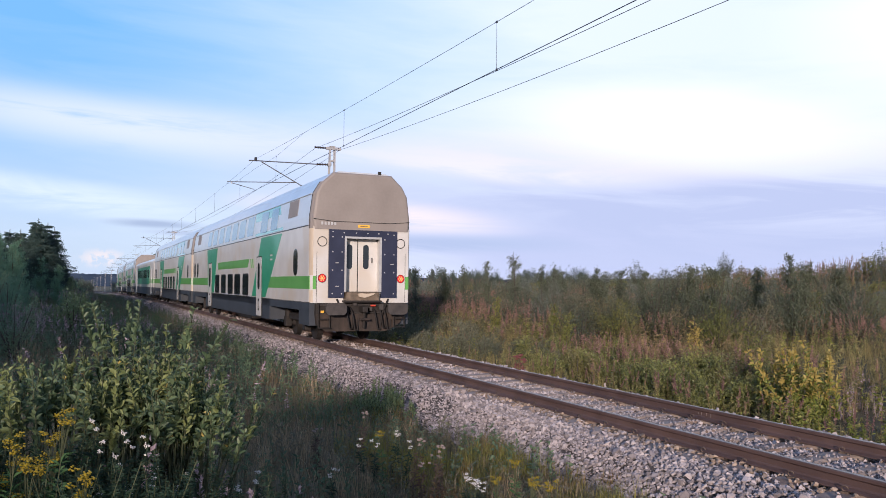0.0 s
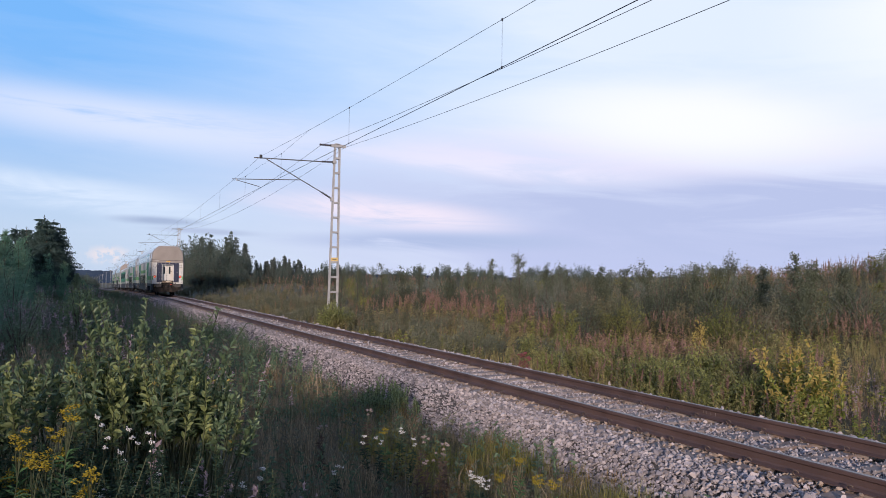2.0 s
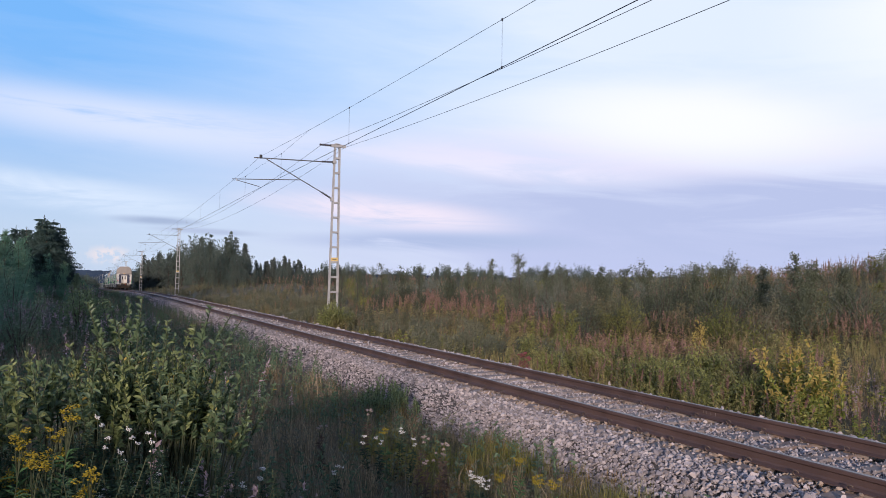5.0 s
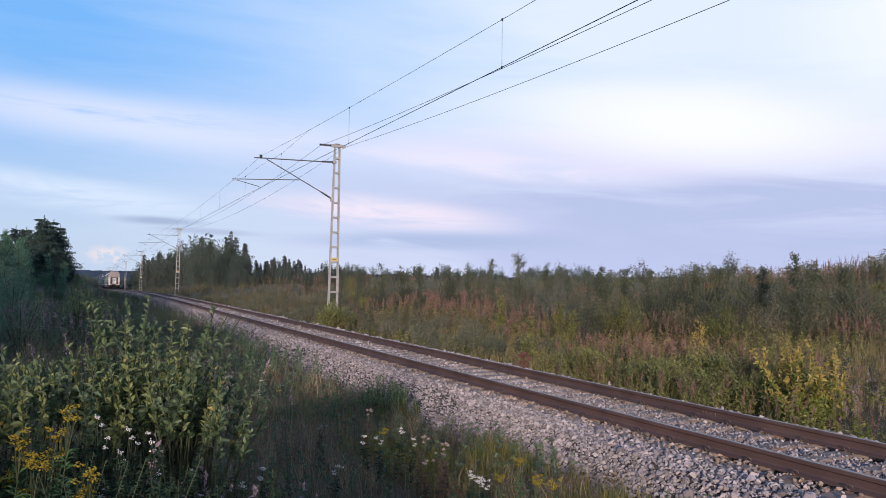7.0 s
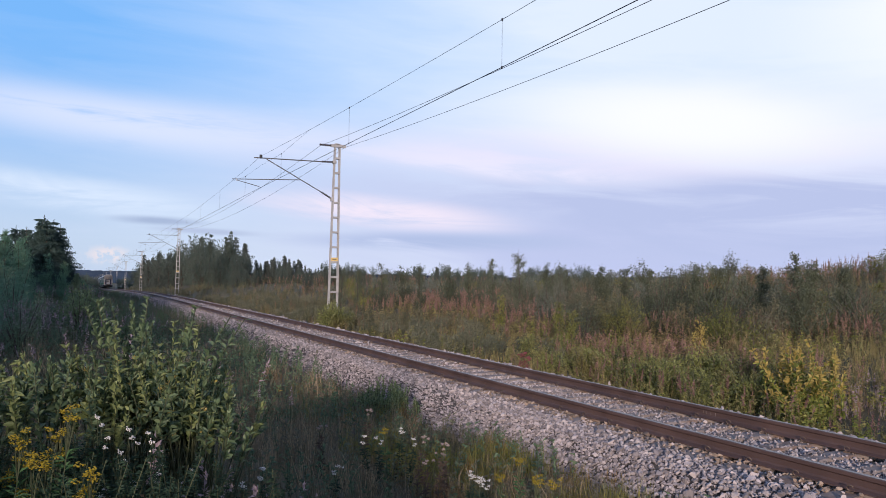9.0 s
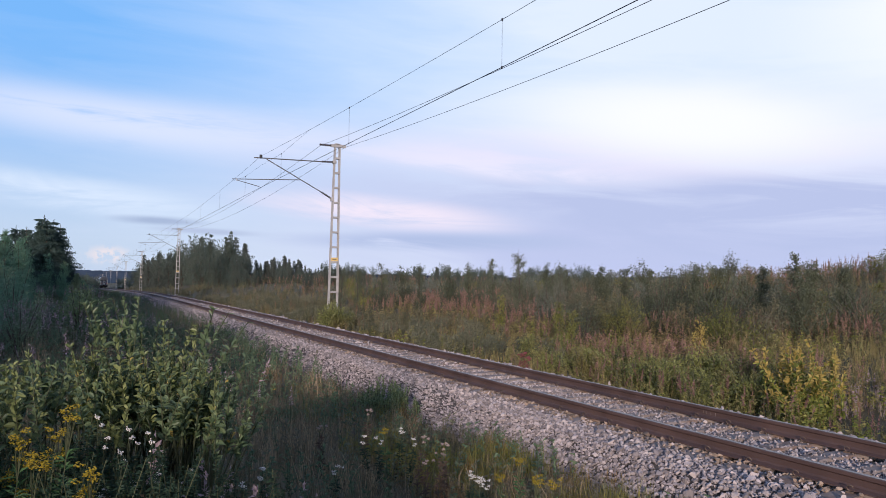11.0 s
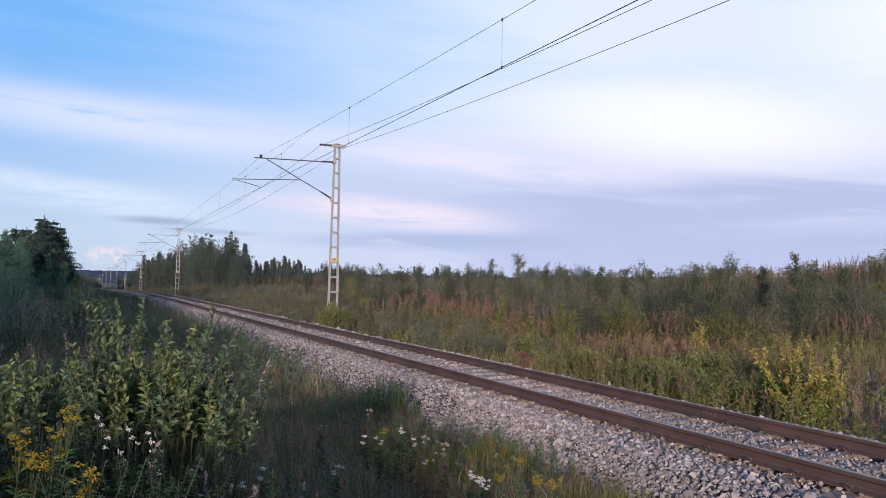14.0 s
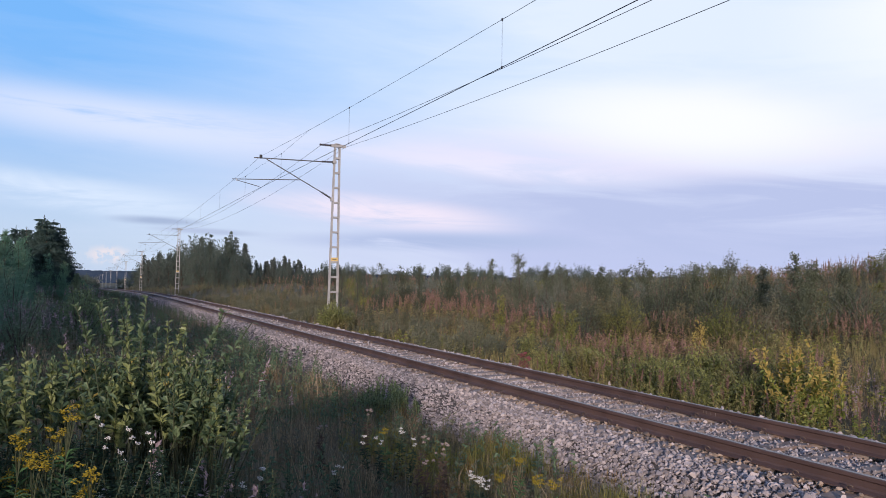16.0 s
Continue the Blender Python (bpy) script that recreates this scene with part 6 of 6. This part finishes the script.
        woods[3 + k % 3][1].append((x, y, z, rng.uniform(0.30, 0.42) * (1 - 0.35 * smooth_step(b, 11, 16))))
    # low wood along the horizon of the field
    for k in range(64):
        x, y, z = stand(rng.uniform(16.5, 37.0), rng.uniform(118, 170))
        distant.append((x, y, z, rng.uniform(0.34, 0.50)))
    for first, spots in woods:
        plant_all(first, spots, rng)
    # the low woods far off, as one stand
    sub = np.random.default_rng(52)
    crowns, sets = [shrub_sets(sub, 8.0, 3.0, 900, 0.42, 16)[1] for _ in range(8)], []
    for k, (x, y, z, size) in enumerate(distant):
        sets.append(strew(crowns[k % 8], np.array([[x, y, z]]), turns(sub.uniform(0, 6.28, 1), np.zeros(1), np.zeros(1)), np.array([size])))
    v, f, i = merge(sets)
    tagged(new("far_woods", fill_mesh("far_woods", v, f, [M["forest"]])), "low leafy woods far across the field, painted hazy", "woods", kind="stuff")
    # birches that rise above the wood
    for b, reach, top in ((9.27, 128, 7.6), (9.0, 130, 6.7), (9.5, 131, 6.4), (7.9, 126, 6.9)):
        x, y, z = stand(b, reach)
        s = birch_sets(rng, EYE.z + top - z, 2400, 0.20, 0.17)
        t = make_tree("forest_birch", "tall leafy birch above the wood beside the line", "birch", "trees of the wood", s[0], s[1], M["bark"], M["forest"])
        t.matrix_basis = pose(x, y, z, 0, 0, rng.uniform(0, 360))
    # spruces and leafy trees on the near bank
    for x, y, h, w in ((-10.3, 72, 6.6, 4.6), (-9.9, 76, 6.4, 5.0), (-11.2, 74, 6.6, 4.4), (-12.6, 58, 4.5, 2.8), (-10.7, 70, 6.3, 4.8)):
        s = spruce_sets(rng, h, w, 26, 0.11, 3.0)
        t = make_tree("bank_spruce", "dense dark spruce on the near bank", "spruce", "spruces of the near bank", s[0], s[1], M["bark"], M["needle"])
        t.matrix_basis = pose(x, y, ground_z(x, y) - 0.1)
    # more spruces, mostly hidden behind these, added to shade the line
    s = spruce_sets(rng, 6.4, 3.4, 18, 0.34, 0.5)
    first = make_tree("bank_spruce", "spruce farther along the near bank, added to shade the line", "spruce", "spruces of the near bank", s[0], s[1], M["bark"], M["needle"])
    rows = [(EYE.x - y * math.tan(radians(b)), y) for y, b in ((80, 2.6), (84, 3.6), (88, 2.4), (92, 4.2), (96, 2.9), (100, 2.3), (104, 3.6), (110, 2.6), (116, 2.2), (122, 3.0), (130, 2.4), (138, 2.1), (150, 2.6), (165, 2.4), (180, 2.2), (195, 2.0), (210, 1.9), (225, 1.8), (240, 1.6), (260, 1.5), (280, 1.35), (300, 1.2), (320, 1.1))]
    plant_all(first, [(x, y, ground_z(x, y) - 0.1, rng.uniform(0.92, 1.15)) for x, y in rows], rng)
    for x, y, h in ((-11.4, 44, 3.6), (-10.9, 47, 3.4), (-12.0, 40, 3.4), (-9.0, 54, 2.0), (-11.0, 34, 2.9), (-8.4, 62, 2.0), (-11.4, 37, 3.5), (-10.6, 42, 3.0), (-11.0, 50, 3.6), (-10.0, 56, 3.2), (-9.2, 62, 3.0), (-11.3, 50, 4.1), (-10.9, 46, 3.6), (-12.2, 52, 4.3), (-11.8, 48, 4.0)):
        s = birch_sets(rng, h, 2600, 0.070, 0.26)
        t = make_tree("bank_birch", "leafy young birch on the near bank", "birch", "birches of the near bank", s[0], s[1], M["bark"], M["bankleaf"])
        t.matrix_basis = pose(x, y, ground_z(x, y) - 0.1)
    # unseen shrubs behind and left of the camera's stand, added to shade verge and bank
    s = shrub_sets(rng, 2.3, 1.3, 800, 0.27, 14)
    first = make_tree("hedge_shrub", "unseen leafy shrub added to shade the verge and the bank", "shrub", "shrubs behind the verge", s[0], s[1], M["bark"], M["shrub"])
    plant_all(first, [(-6.2 - 0.62 * r + 0.79 * (-8.8 - 1.25 * i) + rng.uniform(-0.3, 0.3), -7.9 - 0.79 * r - 0.62 * (-8.8 - 1.25 * i) + rng.uniform(-0.3, 0.3), 0.25, rng.uniform(0.80, 1.0)) for i in range(3, 13) for r in (0, 1.6)] + [(-10.0 + 0.866 * s, 1.2 - 0.5 * s, 0.1, rng.uniform(0.58, 0.64) * (1.36 if s < 0 else 0.88)) for s in (-2.2, -1.5, -0.9, -0.4, 0.2)] + [(x, y, 0.1, rng.uniform(0.70, 0.78)) for x, y in ((-10.1, -1.0), (-9.6, -1.4))] + [(-17.5 - rng.uniform(0, 2.0), -5 + 2.6 * i, 0.6, rng.uniform(2.25, 2.55) * (0.75 if i < 3 else 0.86 if i < 16 else 1.0)) for i in range(38)], rng)


build_woods()


def build_hills():
    for k, (dist, height, seed) in enumerate(((1300, 11.5, 1.0), (2100, 25, 4.0))):
        v, f = [], []
        angles = np.linspace(-60, 100, 900)
        for a in angles:
            t = radians(a)
            x, y = EYE.x + dist * math.sin(t), dist * math.cos(t)
            h = height * (0.72 + 0.35 * noise.noise((a * 0.05, seed, 0)) + 0.12 * noise.noise((a * 0.6, seed, 2)) + 0.10 * noise.noise((a * 4.0, seed, 5)))
            v += [(x, y, -14), (x, y, h), (x + 300 * math.sin(t), y + 300 * math.cos(t), -14)]
        for i in range(len(angles) - 1):
            for j in (0, 1):
                f.append((i * 3 + j, i * 3 + j + 1, i * 3 + j + 4, i * 3 + j + 3))
        tagged(new("distant_hills", fill_mesh("distant_hills", v, f, [M["hill"]])), "low wooded ridge far away, distance haze painted blue", "hills", kind="structure")


build_hills()


# ---- plants close to the camera ----
def shoot_mesh(rng, height, leaves, leaf, mats, name="shoot", amber=0.0, bare=0.25):
    """An upright shoot; no leaves below the height bare; amber: share of yellow leaves towards the tip."""
    bend = rng.normal(0, 0.10, 2)
    t = np.linspace(0, 1, 6)[:, None]
    path = np.concatenate([bend * t ** 2 * height, t * height], 1)
    h = np.sort(rng.uniform(bare / height, 1.0, leaves))
    base = np.stack([np.interp(h, t[:, 0], path[:, i]) for i in range(3)], 1)
    size = leaf * rng.uniform(0.75, 1.2, leaves) * np.where(h > 0.9, 0.75, 1.0)
    green = leaf_set(rng, base, upward(rng, leaves, 0.88, 0.42), size * 1.04, size * 0.40, 0.26, 0.18, long=True)
    if amber:
        yellow = np.repeat(rng.random(leaves) < amber * 2 * h ** 2, len(green[1]) // leaves)
        green = (green[0], green[1], np.where(yellow, 2, 0))
    v, f, i = merge([stem_set(path, 0.007, 0.003, 1, 5), green])
    return fill_mesh(name, v, f, mats, i)


SHOOTS = []


def build_willow(label, centre, spread, count, top, leaf, amber, seed, sway=True, lean=4.5, bare=0.25, leaf_mat="willow", low=0.62, tall=0):
    """top: the greatest height of a shoot, by its distance from the middle along x."""
    rng = np.random.default_rng(seed)
    bush = tagged(new("willow_shrub"), label, "willow")
    cx, cy = centre
    bush.matrix_basis = pose(cx, cy, ground_z(cx, cy))
    mats = [M[leaf_mat], M["greenstem"], M["amber"]]
    kinds = []
    h0, h1 = low * min(t[1] for t in top), max(t[1] for t in top)
    for i in range(12):
        h = h0 + (h1 - h0) * i / 11
        yellow = amber if amber > 0.2 or i == 5 else 0.0
        mats[0] = M["willowlight"] if leaf_mat == "willow" and i % 3 == 0 else M[leaf_mat]
        kinds.append((h, shoot_mesh(rng, h, int(22 + 52 * max(h - bare, 0.1)), leaf, mats, amber=yellow, bare=min(bare, h * 0.75))))
    for k in range(count):
        dx, dy = rng.uniform(-1, 1) * spread[0], rng.uniform(-1, 1) * spread[1]
        want = np.interp(dx, [t[0] for t in top], [t[1] for t in top]) * (low + (1 - low) * rng.random() ** 1.2)
        if k < tall:
            dx, want = rng.uniform(-0.16, 0.02), h1
        h, me = min(kinds, key=lambda q: abs(q[0] - want))
        ob = new("shoot", me)
        ob.parent = bush
        x, y = cx + dx, cy + dy
        ob.matrix_basis = pose(dx, dy, ground_z(x, y) - ground_z(cx, cy) - 0.04, rng.normal(0, lean), rng.normal(0, lean), rng.uniform(0, 360))
        if sway:
            SHOOTS.append(ob)
    return bush


build_willow("pale green willow shrub with upright leafy shoots", (-7.26, 5.8), (0.47, 0.5), 150, ((-0.46, 1.30), (-0.22, 1.45), (-0.10, 1.76), (0.02, 1.50), (0.2, 1.52), (0.36, 1.40), (0.46, 1.15)), 0.073, 0.10, 61, lean=7.5, bare=0.90, tall=6, low=0.82)
build_willow("willow shoots with amber tips at the shrub's edge", (-7.00, 5.75), (0.13, 0.35), 22, ((-0.13, 1.28), (0.0, 1.2), (0.13, 0.9)), 0.078, 0.20, 65, lean=7, bare=0.84, low=0.85)
build_willow("low green willow shrub with upright shoots", (-8.05, 5.8), (0.42, 0.6), 64, ((-0.42, 1.10), (-0.2, 1.30), (0.12, 1.42), (0.42, 1.25)), 0.076, 0.0, 62, lean=7.5, bare=0.80, low=0.82)
build_willow("yellowing willow shrub beside the far rail", (4.22, 10.15), (0.46, 0.5), 46, ((-0.46, 1.25), (-0.1, 1.80), (0.46, 1.10)), 0.120, 0.50, 63, sway=False, lean=17, bare=0.12, leaf_mat="seedling", low=0.42)
build_willow("low dense willow clump at the ballast's edge", (-2.62, 13.6), (0.46, 0.7), 110, ((-0.4, 0.55), (0.0, 0.68), (0.4, 0.55)), 0.06, 0.0, 64, sway=False, bare=0.05, low=0.5, leaf_mat="paleleaf")


def flower_plant(name, label, category, group, rng, height, heads, head_w, button, mat, leaf_mat):
    """A stem with feathery leaves and flat clusters of small flower heads."""
    plant = tagged(new(name), label, category, group)
    bend = rng.normal(0, 0.07, 2)
    t = np.linspace(0, 1, 5)[:, None]
    path = np.concatenate([bend * t ** 2 * height, t * height], 1)
    sets = [stem_set(path, 0.004, 0.0025, 1, 4)]
    n = 110
    h = rng.uniform(0.05, 0.9, n)
    base = np.stack([np.interp(h, t[:, 0], path[:, i]) for i in range(3)], 1)
    sets.append(leaf_set(rng, base, upward(rng, n, 0.5), 0.09 * rng.uniform(0.5, 1.1, n), 0.013, 0.2, long=False))
    tops = []
    for k in range(heads):
        d = upward(rng, 1, 1.0, 0.2)[0]
        root, tip = path[3] * 0.6 + path[4] * 0.4, path[4] + d * rng.uniform(0.03, 0.11) * (0.4 if k == 0 else 1)
        sets.append(stem_set([root, tip], 0.002, 0.0015, 1))
        tops.append(tip)
    v, f, i = merge(sets)
    new("stalk", fill_mesh("stalk", v, f, [leaf_mat, M["greenstem"]], i)).parent = plant
    bm = bmesh.new()
    bmesh.ops.create_icosphere(bm, subdivisions=1, radius=1.0)
    bv, bf = np.array([p.co[:] for p in bm.verts]), np.array([[q.index for q in p.verts] for p in bm.faces])
    bm.free()
    for tip in tops:
        m = int(rng.integers(13, 24))
        a, r = rng.uniform(0, 6.283, m), head_w * np.sqrt(rng.uniform(0, 1, m))
        at = tip + np.stack([r * np.cos(a), r * np.sin(a), rng.normal(0, 0.005, m)], 1)
        v, f, i = strew((bv * (1, 1, 0.6), bf, np.zeros(len(bf), int)), at, turns(rng.uniform(0, 6, m), rng.normal(0, 0.2, m), rng.uniform(0, 6, m)), button * rng.uniform(0.7, 1.2, m))
        new("flower_head", fill_mesh("flower_head", v, f, [mat])).parent = plant
    return plant


def build_flowers():
    rng = np.random.default_rng(70)

    def spread_out(kinds, spots):
        for k, (b, reach, lift) in enumerate(spots):
            x, y, z = stand(b, reach)
            m = pose(x, y, z + lift, 0, 0, rng.uniform(0, 360))
            first = kinds[k % len(kinds)]
            if k < len(kinds):
                first.matrix_basis = m
            else:
                copy_thing(first, m)
    tansies = [flower_plant("tansy_plant", "tall tansy with clusters of yellow button flowers", "tansy", "tansies of the verge", rng, h, 7, 0.024, 0.0054, M["tansy"], M["tansyleaf"]) for h in (1.12, 0.98, 0.86, 0.70)]
    # bearing, range, lift: the tall ones first, then lower ones nearer
    tall = [(-4.9, 4.5, 0), (-4.2, 4.3, 0.1), (-3.5, 4.4, 0.18), (-2.9, 4.4, 0.3), (-1.5, 4.3, -0.02), (-1.0, 4.4, 0.1), (-1.3, 4.5, 0.22), (-4.6, 4.7, 0.3),
            (-3.5, 4.2, -0.25), (-5.1, 4.1, -0.15), (-2.2, 4.3, 0.04), (-3.2, 4.0, 0.1), (-1.1, 4.0, -0.4), (-0.3, 4.1, -0.22), (0.4, 4.1, -0.24), (-2.9, 4.0, -0.1),
            (0.9, 4.0, -0.5), (0.0, 4.0, -0.12), (-2.4, 3.8, -0.5), (1.7, 5.2, -0.4), (-5.4, 4.4, 0.1), (-5.6, 4.2, -0.3), (-2.6, 4.1, -0.3), (-4.8, 4.3, -0.1)]
    spread_out(tansies, [(b, r, min(l, 0.0)) for b, r, l in tall] + [(31.2, 6.9, -0.4), (29.3, 7.2, -0.35), (33.8, 6.9, -0.35), (34.6, 7.0, -0.2), (21.0, 8.6, -0.4), (32.8, 6.6, -0.2), (30.5, 7.4, -0.1), (31.5, 7.3, -0.1)])
    yarrows = [flower_plant("yarrow_plant", "yarrow with flat clusters of white flowers", "yarrow", "yarrows of the verge", rng, h, 4, 0.023, 0.0056, M["yarrow"], M["feather"]) for h in (0.62, 0.55, 0.48)]
    tall_yarrows = [flower_plant("yarrow_plant", "tall yarrow with flat clusters of white flowers", "yarrow", "yarrows of the verge", rng, h, 2, 0.015, 0.0048, M["yarrow"], M["feather"]) for h in (0.98, 0.90)]
    spread_out(tall_yarrows, [(0.6, 4.9, 0), (1.2, 4.8, 0), (2.5, 4.9, -0.05), (3.1, 5.0, 0), (4.0, 4.9, -0.1), (5.4, 5.0, -0.1), (2.0, 4.7, -0.15), (6.3, 5.0, -0.2), (4.7, 4.8, -0.25), (3.4, 4.7, -0.3)])
    spread_out(yarrows, [(26.7, 7.4, 0), (27.3, 7.3, 0), (28.0, 7.5, 0), (27.7, 7.1, 0), (0.9, 5.0, 0.0), (4.9, 5.4, 0), (4.4, 5.2, 0.0), (12.3, 6.4, 0), (12.6, 5.6, -0.1), (11.6, 5.4, -0.1), (12.1, 5.3, -0.15), (2.9, 5.0, 0.0), (3.6, 5.0, 0.0), (2.2, 5.1, 0.0), (6.2, 5.1, -0.1), (5.2, 4.9, -0.05), (5.6, 5.6, -0.1), (7.0, 5.8, -0.15), (1.6, 4.8, 0), (19.4, 8.8, 0), (20.2, 9.2, 0), (21.6, 9.4, 0), (22.4, 9.0, 0), (17.0, 7.6, -0.1), (10.5, 6.4, -0.2)])
    seeds = [flower_plant("dry_thistle", "dry brown thistle stalk with pale seed tufts", "thistle", "dry stalks of the verge", rng, h, 4, 0.014, 0.009, M["fluff"], M["dark"]) for h in (0.75, 0.6)]
    spread_out(seeds, [(22.9, 8.2, 0), (23.6, 8.0, 0), (24.4, 7.9, 0), (25.0, 8.3, 0), (19.0, 9.6, 0), (16.0, 9.0, 0), (6.4, 6.0, 0), (2.6, 5.6, 0)])
    # crimson autumn plants beyond the far rail
    red = [flower_plant("crimson_willowherb", "crimson autumn willowherb beside the far rail", "willowherb", "", rng, 0.75, 6, 0.035, 0.016, M["crimson"], M["crimson"])]
    spread_out(red, [(30.4, 18.2, 0), (30.9, 18.0, -0.05), (30.7, 18.5, 0.0)])


build_flowers()


# ---- what moves ----
def motions():
    times = [i * 0.5 for i in range(33)]
    for i, car in enumerate(CARS):
        walk(car, [(t, car_pose(train_rear(t) + i * PITCH)) for t in times])
    for k, shoot in enumerate(SHOOTS):
        base = shoot.matrix_basis.copy()
        rng = random.Random(100 + k)
        ph, amp = rng.uniform(0, 6.28), rng.uniform(1.4, 3.8)
        rows = []
        for j in range(33):
            t = j * 0.5
            gust = 0.55 + 0.45 * math.sin(t * 0.9 + base.translation.x * 1.3)
            rows.append((t, base @ pose(0, 0, 0, amp * gust * math.sin(t * 2.6 + ph), amp * (0.6 - 1.4 * gust * math.sin(t * 2.1 + ph * 1.7)), 0)))
        walk(shoot, rows)


motions()
